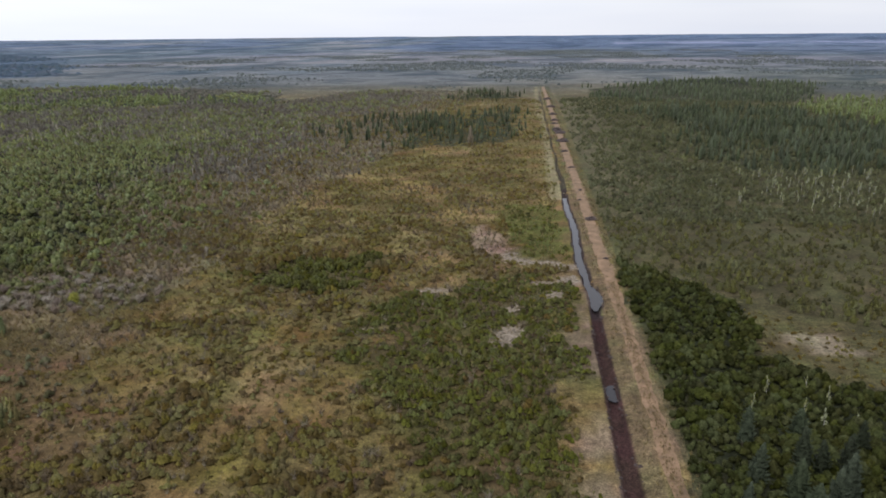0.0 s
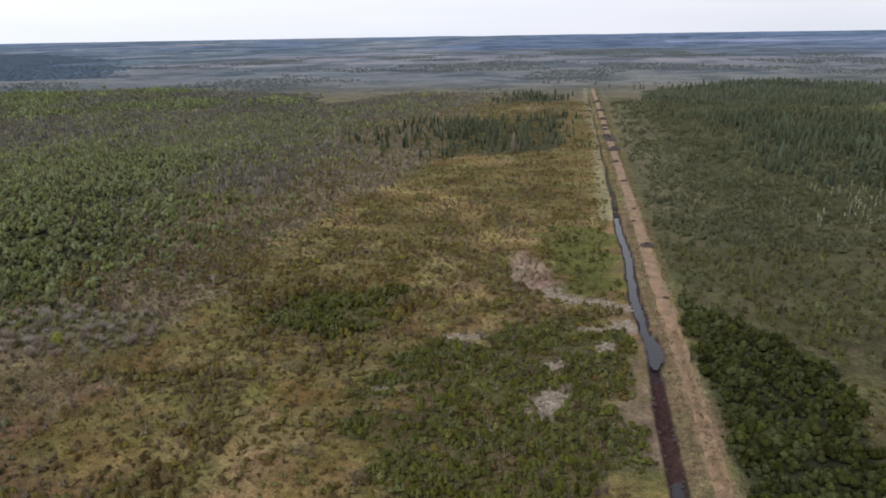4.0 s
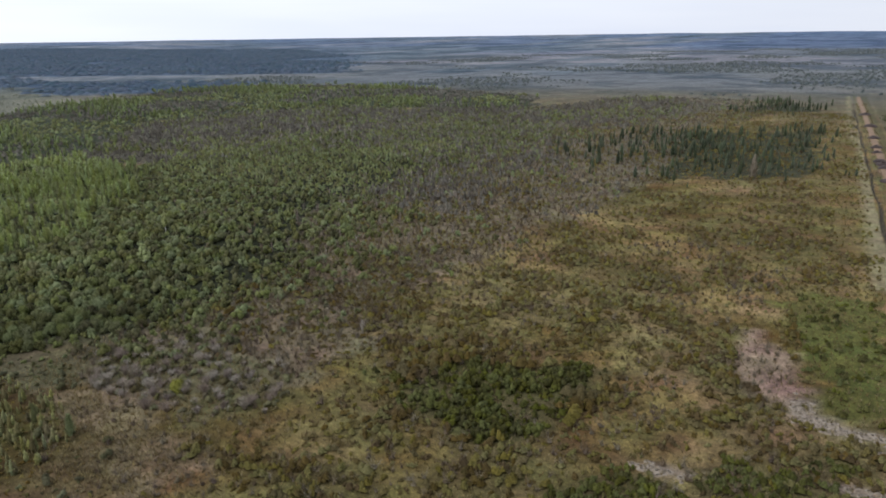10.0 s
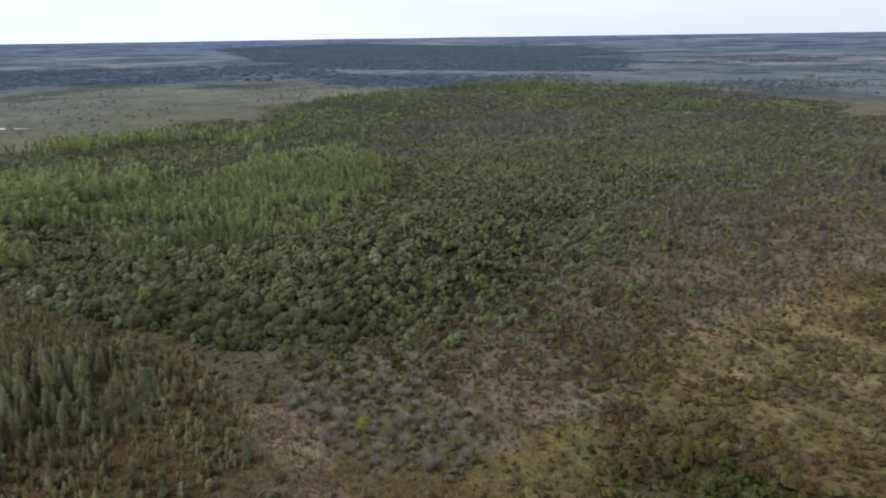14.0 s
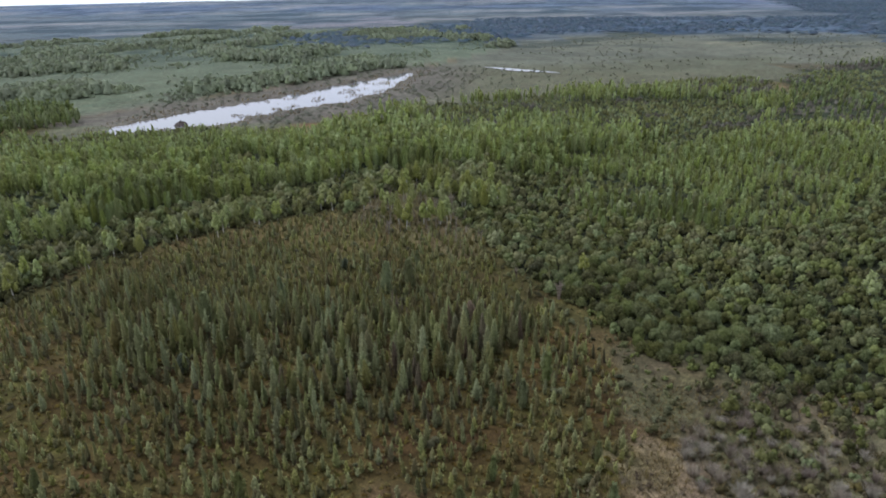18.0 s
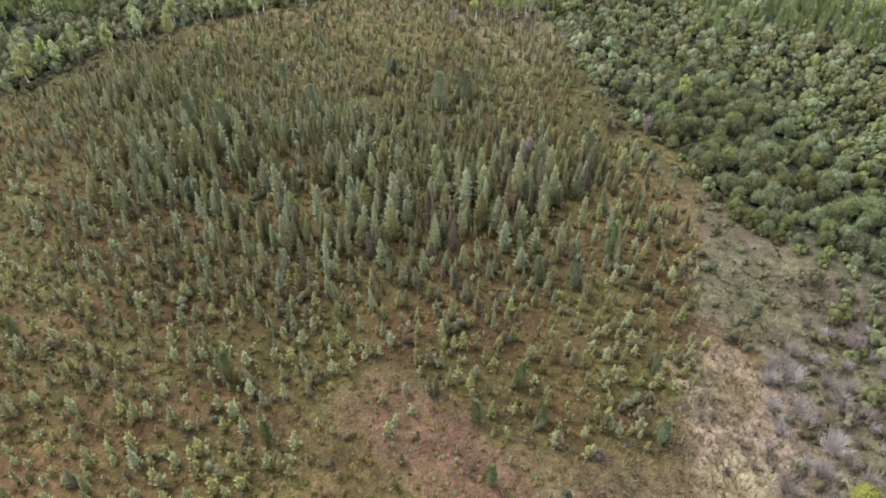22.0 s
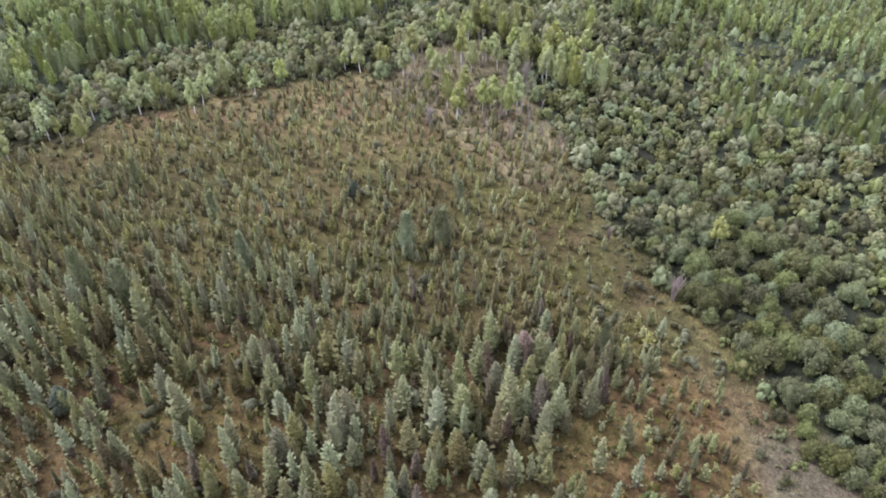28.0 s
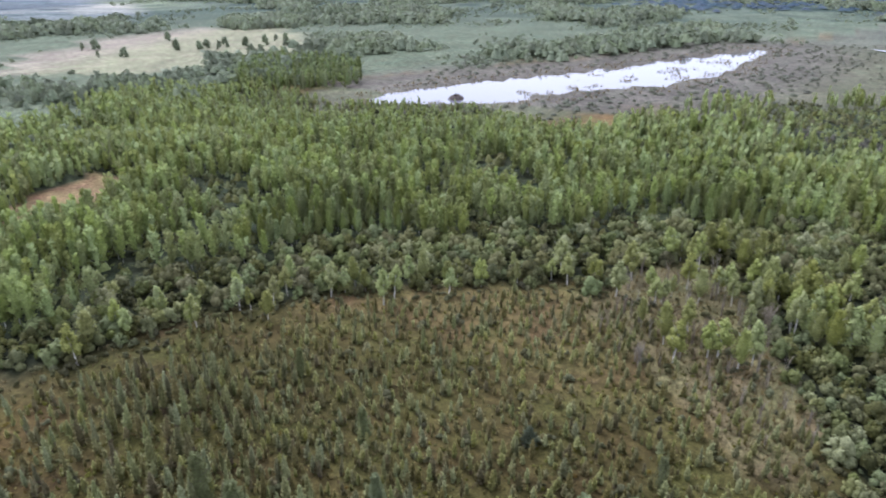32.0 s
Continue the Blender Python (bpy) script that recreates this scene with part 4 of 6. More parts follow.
def broadleaf(seed, leaves, size, low=0.28, width=0.15, limbs=4, thin=1.0, lean=0.0, lumps=6, fine=(4, 6), open_=1.0):
    """One metre tall narrow tree: pale trunk, rising limbs and an uneven crown of upright leaf clumps."""
    r = np.random.default_rng(seed)
    bend = r.uniform(-0.03, 0.03, 2) + lean * r.uniform(-1, 1, 2)
    tv, tq = stick([(0, 0, -0.03), (bend[0] * 0.4, bend[1] * 0.4, 0.35), (bend[0], bend[1], 0.7), (bend[0] * 1.2, bend[1] * 1.2, 0.97)], (0.013 * thin, 0.011 * thin, 0.007 * thin, 0.002), 4 if limbs else 3)
    pieces, at, rad = [(tv, tq, 1)], [], []
    for k in range(limbs):
        w, z = r.uniform(0, 6.28), low + (0.75 - low) * (k + 0.5) / limbs
        t = np.array((math.cos(w), math.sin(w), 0)) * width * r.uniform(0.5, 0.9)
        base = np.array((bend[0] * z, bend[1] * z, z))
        lv, lq = stick([base, base + t * 0.5 + (0, 0, 0.07), base + t + (0, 0, 0.17)], (0.006 * thin, 0.004 * thin, 0.001), 3)
        pieces.append((lv, lq, 1))
    for k in range(lumps):
        u = (k + 0.5) / lumps
        z = low + (0.93 - low) * u
        reach = width * min(1.0, 0.75 + 1.2 * u) * (1 - u) ** 0.6
        w = 2.4 * k + r.uniform(-0.6, 0.6)
        at.append((bend[0] * z + reach * 0.62 * math.cos(w), bend[1] * z + reach * 0.62 * math.sin(w), z))
        g = max(width * (0.62 - 0.32 * u), 0.04) * r.uniform(0.8, 1.15) * open_
        rad.append((g, g, g * 1.15 + 0.05))
    at, rad = np.array(at), np.array(rad)
    for a, b in zip(at, rad):
        v, q = lump(a, b * (0.85 if leaves > 30 else 1.0), fine[0], fine[1], r, 0.26, -0.9)
        pieces.append((v, q, 0))
    if leaves:
        pick = r.integers(0, len(at), leaves)
        d = r.normal(size=(leaves, 3))
        d /= np.linalg.norm(d, axis=1, keepdims=True)
        c = at[pick] + d * rad[pick] * r.uniform(0.85, 1.25, (leaves, 1))
        v, q = cards(c, d + r.normal(size=d.shape) * 0.5, size, r, 0.7, True)
        pieces.append((v, q, 0))
    return join(*pieces)


def twiggy(seed, twigs, spread=0.5, thick=0.012, forks=2):
    """One metre tall leafless shrub: a fan of forked twigs."""
    r = np.random.default_rng(seed)
    V = []
    for k in range(twigs):
        w, s = r.uniform(0, 6.28), spread * r.uniform(0.15, 1.0)
        d = np.array((math.cos(w), math.sin(w), 0))
        e = np.array((-math.sin(w), math.cos(w), 0))
        a, b = d * 0.05, d * s * 0.5 + (0, 0, r.uniform(0.4, 0.6))
        c = d * s + e * r.uniform(-0.1, 0.1) + (0, 0, r.uniform(0.7, 1.0))
        V += [a - e * thick, a + e * thick, b + e * thick * 0.7, b - e * thick * 0.7]
        V += [b - e * thick * 0.7, b + e * thick * 0.7, c + e * thick * 0.2, c - e * thick * 0.2]
        for f in range(forks):
            t = b + (c - b) * r.uniform(0, 0.6)
            g = t + np.array((r.uniform(-0.2, 0.2), r.uniform(-0.2, 0.2), r.uniform(0.15, 0.35)))
            V += [t - e * thick * 0.5, t + e * thick * 0.5, g + e * thick * 0.2, g - e * thick * 0.2]
    V = np.array(V)
    return join((V, np.arange(len(V)).reshape(-1, 4), 0))


def tuft(seed, blades, width=0.08):
    """One metre tall tussock of arching sedge blades."""
    r = np.random.default_rng(seed)
    V = []
    for k in range(blades):
        w = r.uniform(0, 6.28)
        d, e = np.array((math.cos(w), math.sin(w), 0)), np.array((-math.sin(w), math.cos(w), 0))
        tip = d * r.uniform(0.25, 0.9) + (0, 0, r.uniform(0.5, 1.0))
        V += [d * 0.1 - e * width, d * 0.1 + e * width, tip + e * width * 0.3, tip - e * width * 0.3]
    V = np.array(V)
    return join((V, np.arange(len(V)).reshape(-1, 4), 0))


def spread(area, gap, ragged=1.5, jitter=0.48, seed=0):
    """Places in a polygon about gap metres apart."""
    r = np.random.default_rng(seed + 101)
    a = np.array(area)
    lo, hi = a.min(0) - 4 * ragged, a.max(0) + 4 * ragged
    xs, ys = np.meshgrid(np.arange(lo[0], hi[0], gap), np.arange(lo[1], hi[1], gap))
    xs = xs.astype(float)
    xs[1::2] += gap / 2
    x = xs.ravel() + r.uniform(-jitter, jitter, xs.size) * gap
    y = ys.ravel() + r.uniform(-jitter, jitter, xs.size) * gap
    k = inside(area, x, y, ragged)
    return x[k], y[k]


def clear_of_cut(x, y, gap=0.6):
    d, w = np.abs(x - ditch_x(y)), np.abs(x - road_x(y))
    return ~((y > -125) & (y < 695) & ((d < ditch_half(y) + gap) | (w < 2.1 + gap)))


def thicket(name, shapes, x, y, tall, mats, label, category, fat=1.0, seed=0, sink=0.06):
    """Many plants, past counting, as one object."""
    r = np.random.default_rng(seed + 500)
    n = len(x)
    if not n:
        return None
    pick, turn = r.integers(0, len(shapes), n), r.uniform(0, 6.28, n)
    tall = np.broadcast_to(np.asarray(tall, float), (n,))
    fats = np.broadcast_to(np.asarray(fat, float), (n,)) * r.uniform(0.85, 1.2, n)
    z, tint = ground_z(x, y) - sink, r.uniform(0, 1, n)
    lx, ly = r.normal(0, 0.04, n), r.normal(0, 0.04, n)
    V, Q, M, T, at = [], [], [], [], 0
    for s, (v, q, m) in enumerate(shapes):
        k = np.nonzero(pick == s)[0]
        if not len(k):
            continue
        c, sn = np.cos(turn[k])[:, None], np.sin(turn[k])[:, None]
        h, w = tall[k][:, None], (tall[k] * fats[k])[:, None]
        px, py, pz = v[None, :, 0] * w, v[None, :, 1] * w, v[None, :, 2] * h
        X = px * c - py * sn + x[k][:, None] + lx[k][:, None] * pz
        Y = px * sn + py * c + y[k][:, None] + ly[k][:, None] * pz
        V.append(np.stack([X, Y, pz + z[k][:, None]], -1).reshape(-1, 3))
        Q.append((q[None] + (np.arange(len(k)) * len(v))[:, None, None] + at).reshape(-1, 4))
        M.append(np.tile(m, len(k)))
        T.append(np.repeat(tint[k], len(v)))
        at += len(k) * len(v)
    me = quad_mesh(name, np.concatenate(V), np.concatenate(Q), mats, np.concatenate(M), np.concatenate(T))
    return tagged(new(name, me), label, category, kind="stuff")


def plant_model(name, shape, mats, names, label, category, group):
    """A plant as a thing with its parts: one mesh for each slot."""
    v, q, m = shape
    top = tagged(new(name), label, category, group)
    for s, (part_name, mat) in enumerate(zip(names, mats)):
        f = q[m == s]
        if not len(f):
            continue
        used, back = np.unique(f, return_inverse=True)
        me = quad_mesh(part_name, v[used], back.reshape(-1, 4), [mat], tint=np.zeros(len(used)))
        ob = new(part_name, me)
        ob.parent = top
    return top


def plant_out(models, x, y, tall, fat=1.0, seed=0, sink=0.06):
    """Copies of the models at the places; the models themselves take the first places."""
    r = np.random.default_rng(seed + 900)
    z = ground_z(x, y) - sink
    tall, fat = np.broadcast_to(np.asarray(tall, float), (len(x),)), np.broadcast_to(np.asarray(fat, float), (len(x),))
    poses = []
    for i in range(len(x)):
        w = tall[i] * fat[i] * r.uniform(0.85, 1.2)
        poses.append(pose(x[i], y[i], z[i], r.normal(0, 2), r.normal(0, 2), r.uniform(0, 360)) @ Matrix.Diagonal((w, w, tall[i], 1)))
    for i in range(len(models), len(x)):
        copy_thing(models[i % len(models)], Matrix.Identity(4)).matrix_basis = poses[i]
    for model, m in zip(models, poses):
        model.matrix_basis = m


def near_first(x, y, count, spots):
    """Marks the places nearest to any of the spots in the plan."""
    d = np.min([np.hypot(x - a, y - b) for a, b in spots], 0)
    k = np.zeros(len(x), bool)
    k[np.argsort(d)[:count]] = True
    return k


# the muskeg: black spruce, small in the open and tall in the middle
SPRUCE_NEAR = [spruce(s, 16, 9, wide=w, slim=0.24, core=(9, 8), dead=k) for s, w, k in ((1, 0.13, 0.16), (2, 0.16, 0.1), (3, 0.18, 0.0), (4, 0.12, 0.22), (5, 0.15, 0.0), (6, 0.19, 0.1))]
SPRUCE_MID = [spruce(s + 20, 8, 6, wide=w, slim=0.28, core=(6, 6), dead=k) for s, w, k in ((1, 0.14, 0.14), (2, 0.17, 0.0), (3, 0.19, 0.0), (4, 0.13, 0.2))]
SPRUCE_LOW = [spruce(s + 30, 4, 5, wide=0.24, trunk=False, core=(5, 6), dead=0.25 * (s % 2)) for s in range(4)]
SPRUCE_FAR = [spruce(s + 40, 0, 4, wide=0.24, trunk=False, core=(3, 6), ragged=0.2) for s in range(4)]
SEEDLING = [spruce(s + 60, 1, 5, wide=0.36, trunk=False, core=(3, 6), ragged=0.25) for s in range(4)]


def spruce_height(x, y):
    clumps = ((-127, 88, 11, 12, 0.95), (-120, 64, 16, 17, 0.75), (-128, 40, 14, 16, 0.7), (-146, 22, 9, 9, 0.5), (-140, 58, 8, 8, 0.4))
    mid = sum(k * np.exp(-(((x - a) / w) ** 2 + ((y - b) / h) ** 2)) for a, b, w, h, k in clumps)
    return 2.0 + 3.7 * np.clip(mid, 0, 1.1)


sx, sy = spread(MUSKEG, 1.7, 3.0, seed=1)
keep = (sx < -68) & (inside(RED_MOSS, sx, sy, 2) * 0.75 + inside(STRAW, sx, sy, 2) * 0.9 + 0.45 * (fbm(sx, sy, 12, 71) < 0.42) + 0.08 < rng.uniform(0, 1, len(sx)))
sx, sy = sx[keep], sy[keep]
st = spruce_height(sx, sy) * rng.uniform(0.55, 1.35, len(sx))
one = near_first(sx, sy, 280, [(-131, 88), (-112, 80), (-120, 60), (-140, 75)]) & (st > 1.5)
names = ("crown", "trunk", "lower_crown")
models = [plant_model("black_spruce", s, (SPRUCE, BARK_DARK, SPRUCE_GREY), names, "slender grey-green black spruce standing on the open bog", "spruce tree", "spruces on the bog") for s in SPRUCE_NEAR]
grey = one & (rng.uniform(0, 1, len(sx)) < 0.14)
olive = one & ~grey & (rng.uniform(0, 1, len(sx)) < 0.3)
one_green = one & ~grey & ~olive
plant_out(models, sx[one_green], sy[one_green], st[one_green], 0.98, seed=1)
olive_models = [plant_model("olive_spruce", SPRUCE_NEAR[s], (SPRUCE_OLIVE, BARK_DARK, SPRUCE_GREY), names, "yellowish olive black spruce standing on the open bog", "spruce tree", "olive spruces on the bog") for s in (0, 1, 4)]
plant_out(olive_models, sx[olive], sy[olive], st[olive], 0.98, seed=19)
grey_models = [plant_model("grey_spruce", SPRUCE_NEAR[s], (SPRUCE_GREY, BARK_DARK, SPRUCE_GREY), names, "dying spruce with greyish brown needles on the bog", "spruce tree", "dying spruces on the bog") for s in (0, 3)]
plant_out(grey_models, sx[grey], sy[grey], st[grey], 0.95, seed=16)
short = ~one & (st < 2.4)
thicket("low_spruces", SPRUCE_LOW, sx[short], sy[short], st[short], (SEEDLINGS, BARK_DARK, SPRUCE), "waist-high stunted spruces on the bog", "spruce trees", 1.1, seed=18)
one = one | short
tawny = ~one & (rng.uniform(0, 1, len(sx)) < 0.3)
green_rest = ~one & ~tawny
thicket("bog_spruces", SPRUCE_MID, sx[green_rest], sy[green_rest], st[green_rest], (SPRUCE, BARK_DARK, SPRUCE_GREY), "scattered stunted black spruces on reddish bog moss", "spruce trees", 0.98, seed=2)
thicket("olive_bog_spruces", SPRUCE_MID, sx[tawny], sy[tawny], st[tawny], (SPRUCE_OLIVE, BARK_DARK, SPRUCE_GREY), "scattered olive-coloured stunted spruces on bog moss", "spruce trees", 0.98, seed=21)
sx, sy = spread(MUSKEG, 1.7, 3.5, seed=3)
keep = (rng.uniform(0, 1, len(sx)) < 0.75) & (sx < -70) & ~(inside(RED_MOSS, sx, sy, 2) & (rng.uniform(0, 1, len(sx)) < 0.7))
thicket("spruce_seedlings", SEEDLING, sx[keep], sy[keep], rng.uniform(0.4, 1.5, keep.sum()), (SEEDLINGS,), "knee-high spruce seedlings and dwarf shrubs on bog moss", "seedlings", 1.0, seed=4)

sx, sy = spread([(-166, 20), (-170, 60), (-164, 84), (-138, 98), (-118, 84), (-124, 40), (-140, 16)], 1.45, 3.5, seed=110)
keep = rng.uniform(0, 1, len(sx)) < 0.25 + 0.6 * smooth(sx, -166, -136)
thicket("young_spruces", SPRUCE_LOW, sx[keep], sy[keep], rng.uniform(0.8, 2.3, keep.sum()), (SEEDLINGS, BARK_DARK, SPRUCE), "chest-high yellowish young spruces crowding the bog", "spruce trees", 0.95, seed=111)

HUMMOCKS = [dome(s + 70, 1, 4, 0.3, width=1.3, fine=(2, 6)) for s in range(4)]
gx3, gy3 = spread(MUSKEG, 1.05, 2.0, seed=76)
keep = (gx3 < -72) & ~inside(STRAW, gx3, gy3, 1.2) & (rng.uniform(0, 1, len(gx3)) < 0.35 + 0.5 * smooth(gx3, -165, -110))
mossy = keep & (fbm(gx3, gy3, 7, 112) + 0.25 * smooth(-gx3, 115, 150) > 0.6)
thicket("moss_hummocks", HUMMOCKS, gx3[mossy], gy3[mossy], rng.uniform(0.22, 0.5, mossy.sum()), (HUMMOCK_GREEN,), "yellow-green hummocks of bog moss", "hummocks", 1.3, seed=113, sink=0.04)
keep &= ~mossy
thicket("hummocks", HUMMOCKS, gx3[keep], gy3[keep], rng.uniform(0.22, 0.5, keep.sum()), (HUMMOCK,), "rounded olive hummocks of moss and dwarf heath", "hummocks", 1.3, seed=77, sink=0.04)
MARGIN_TUFTS = [tuft(s + 284, 6, 0.07) for s in range(3)]
gx3, gy3 = spread(MUSKEG_GROUND, 1.5, 1.5, seed=8)
keep = ((~inside(MUSKEG, gx3, gy3, 1.5)) | (rng.uniform(0, 1, len(gx3)) < 0.3)) & (gx3 < -70) & ~inside(STRAW, gx3, gy3, 1.2)
thicket("margin_sedge", MARGIN_TUFTS, gx3[keep], gy3[keep], rng.uniform(0.3, 0.8, keep.sum()), (SEDGE,), "brownish sedge round the edge of the bog", "sedge", 1.1, seed=9, sink=0.03)

gx3, gy3 = spread(BOG_TIP, 0.95, 1.5, seed=117)
thicket("tip_sedge", MARGIN_TUFTS, gx3, gy3, rng.uniform(0.4, 0.9, len(gx3)), (SEDGE,), "straw-olive sedge running up between the birches", "sedge", 1.1, seed=118, sink=0.03)

# larches and other single trees of the muskeg
LARCHES = [flame(s + 80, 520, 0.05, width=w, low=0.06, core=(8, 8), limbs=6) for s, w in ((0, 0.2), (1, 0.24), (2, 0.27))]
larch_models = [plant_model("larch", s, (LARCH, BARK_GREY), names, "soft pale green young larch on the bog", "larch tree", "larches on the bog") for s in LARCHES]
lx = np.array([-91.7, -95.5, -116.1, -110.2, -110.1, -99.0, -85.5, -91.5, -91.1, -93.0, -84.6, -90.6, -133.7, -135.9, -134.8, -158.2, -148.8, -150.5, -142.6, -152.0, -160.0, -101.0, -104.0])
ly = np.array([62.2, 89.8, 97.9, 90.3, 94.3, 102.2, 68.5, 91.9, 102.4, 38.5, 88.4, 86.4, 95.7, 37.6, 43.1, 31.4, 72.1, 76.0, 54.1, 46.0, 77.0, 75.0, 58.0])
lt = np.array([4.0, 3.6, 5.4, 3.8, 4.6, 3.0, 3.4, 3.2, 3.4, 3.4, 3.0, 3.3, 6.2, 6.6, 6.6, 4.6, 6.0, 6.0, 6.0, 4.8, 4.2, 2.4, 2.2])
plant_out(larch_models, lx, ly, lt, 1.0, seed=5)
rusty = [plant_model("dying_spruce", SPRUCE_NEAR[2], (RUSTY, BARK_DARK, SPRUCE_GREY), names, "dying spruce with rusty beige needles", "spruce tree", "dying spruces") for _ in range(1)]
plant_out(rusty, np.array([-131.0, -27.3]), np.array([87.7, 327.2]), np.array([6.4, 9.0]), 1.2, seed=6)
dark = [plant_model("dark_spruce", SPRUCE_NEAR[5], (SPRUCE_DARK, BARK_DARK, SPRUCE_GREY), names, "short dense dark spruce in the open bog", "spruce tree", "dark spruces")]
plant_out(dark, np.array([-160.0, -120.0, -113.5]), np.array([62.5, 44.5, 69.5]), np.array([2.9, 3.4, 2.6]), 1.7, seed=7)

# alders
ALDER_NEAR = [dome(s + 100, 10, 1300, 0.038, width=w, stems=3) for s, w in ((0, 0.44), (1, 0.52), (2, 0.38), (3, 0.48), (4, 0.56), (5, 0.42))]
ALDER_MID = [dome(s + 120, 6, 48, 0.095, width=w) for s, w in ((0, 0.44), (1, 0.52), (2, 0.38), (3, 0.48), (4, 0.56), (5, 0.42))]
ALDER_LOW = [dome(s + 130, 4, 36, 0.095, width=0.55, fine=(3, 6)) for s in range(5)]
SCRUB_FAR = [dome(s + 136, 2, 9, 0.13, width=0.6, fine=(2, 6)) for s in range(5)]
ax, ay = spread(ALDERS, 2.1, 2.0, seed=10)
keep = rng.uniform(0, 1, len(ax)) > 0.55 * smooth(ax, -185, -125) * smooth(ay, 150, 195)
ax, ay = ax[keep], ay[keep]
bx, by = spread(ALDER_BELT, 2.3, 2.0, seed=11)
at_ = np.concatenate([2.15 * rng.uniform(0.5, 1.4, len(ax)) * (0.65 + 0.35 * smooth(-ax, 108, 135)) * (1 - 0.25 * smooth(ay, 170, 230)), 2.5 * rng.uniform(0.5, 1.4, len(bx))])
ax, ay = np.concatenate([ax, bx]), np.concatenate([ay, by])
keep = ~inside(BOG_TIP, ax, ay, 1.2)
ax, ay, at_ = ax[keep], ay[keep], at_[keep]
# some belt bushes take the brighter tone, so the belt looks better lit
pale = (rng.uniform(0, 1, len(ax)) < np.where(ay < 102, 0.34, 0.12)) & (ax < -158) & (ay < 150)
thicket("belt_bushes", ALDER_MID, ax[pale], ay[pale], at_[pale] * 1.1, (LIT_WILLOW, BARK_GREY), "pale olive willow bushes, leaf colour raised to light up the alder belt round the bog", "willow bushes", 0.95, seed=114)
ax, ay, at_ = ax[~pale], ay[~pale], at_[~pale]
one = near_first(ax, ay, 290, [(-130, 122), (-145, 115), (-122, 135), (-160, 110)])
models = [plant_model("alder_bush", s, (ALDER, BARK_GREY), ("crown", "stem_clump"), "rounded grey-green alder bush in a dense thicket", "alder bush", "alder thicket") for s in ALDER_NEAR]
plant_out(models, ax[one], ay[one], at_[one], 1.0, seed=11)
mid = ~one & (ax > -225) & (ay < 165)
back = ~one & ~mid
thicket("alder_thicket", ALDER_MID, ax[mid], ay[mid], at_[mid], (ALDER, BARK_GREY), "dense thicket of rounded grey-green alders", "alder thicket", 1.0, seed=12)
rear = back & (ay > 240)
back &= ~rear
thicket("north_alders", ALDER_LOW, ax[back], ay[back], at_[back], (ALDER,), "dark olive alder thicket stretching north", "alder thicket", 1.0, seed=15)
thicket("farther_alders", SCRUB_FAR, ax[rear], ay[rear], at_[rear], (ALDER,), "far olive alder thicket", "alder thicket", 1.05, seed=17)
THICKET = [dome(s + 170, 3, 26, 0.12, width=0.62) for s in range(5)]
ex, ey = spread(EAST_THICKET, 1.45, 1.6, seed=13)
keep = clear_of_cut(ex, ey, 0.2)
ex, ey = ex[keep], ey[keep]
thicket("east_thicket", THICKET, ex, ey, rng.uniform(0.8, 1.9, len(ex)) * (0.65 + 0.7 * fbm(ex, ey, 9, 58)), (THICKET_DARK, BARK_GREY), "dark green thicket beside the dirt track", "thicket", 1.1, seed=14)
ux2, uy2 = spread([(-109, 114), (-106, 150), (-150, 150), (-196, 100), (-184, 86), (-160, 97), (-142, 105), (-124, 111)], 2.3, 2.5, seed=61)
thicket("young_alders", ALDER_LOW, ux2, uy2, rng.uniform(0.5, 1.5, len(ux2)) * (0.6 + 0.4 * smooth(uy2 - 0.75 * (ux2 + 120), 112, 124)), (ALDER, BARK_GREY), "knee to chest high young alders at the thicket's edge", "alder thicket", 1.0, seed=60)

# aspens
ASPEN_NEAR = [flame(s + 140, 620, 0.04, width=w, core=(8, 8), limbs=4, low=0.18) for s, w in ((0, 0.2), (1, 0.25), (2, 0.18), (3, 0.22))]
ASPEN_MID = [flame(s + 160, 46, 0.095, width=w, core=(4, 4), low=0.2) for s, w in ((0, 0.175), (1, 0.22), (2, 0.165), (3, 0.24), (4, 0.19), (5, 0.15))]
ASPEN_FAR = [flame(s + 180, 6, 0.14, width=w, core=(4, 4), stem=False) for s, w in ((0, 0.2), (1, 0.24), (2, 0.18), (3, 0.27), (4, 0.22))]
px, py = spread(YOUNG_ASPENS, 2.1, 6.0, seed=20)
keep = fbm(px, py, 15, 73) + 0.12 * rng.uniform(-1, 1, len(px)) > 0.43
px, py = px[keep], py[keep]
pt = rng.uniform(2.2, 4.2, len(px)) * (0.65 + 0.9 * fbm(px, py, 18, 76))
qx, qy = spread(ASPENS, 2.45, 5.0, seed=21)
keep = ~inside(CLEARING, qx, qy, 1.5) & (lake_gap(qx, qy) > 7) & (fbm(qx, qy, 16, 77) > 0.33)
qx, qy = qx[keep], qy[keep]
qt = rng.uniform(4.8, 7.4, len(qx)) * (0.6 + 0.8 * fbm(qx, qy, 14, 78)) * (1 - 0.5 * smooth(-lake_gap(qx, qy), -80, -15))
px, py, pt = np.concatenate([px, qx]), np.concatenate([py, qy]), np.concatenate([pt, qt])
one = near_first(px, py, 240, [(-190, 130), (-215, 100), (-200, 5), (-235, 70)])
models = [plant_model("aspen", s, (ASPEN, BARK_PALE), names, "slim fresh green aspen with a pale trunk", "aspen tree", "aspens at the wood's edge") for s in ASPEN_NEAR]
plant_out(models, px[one], py[one], pt[one], 1.0, seed=22)
back = ~one & ((px < -268) | (py < -60))
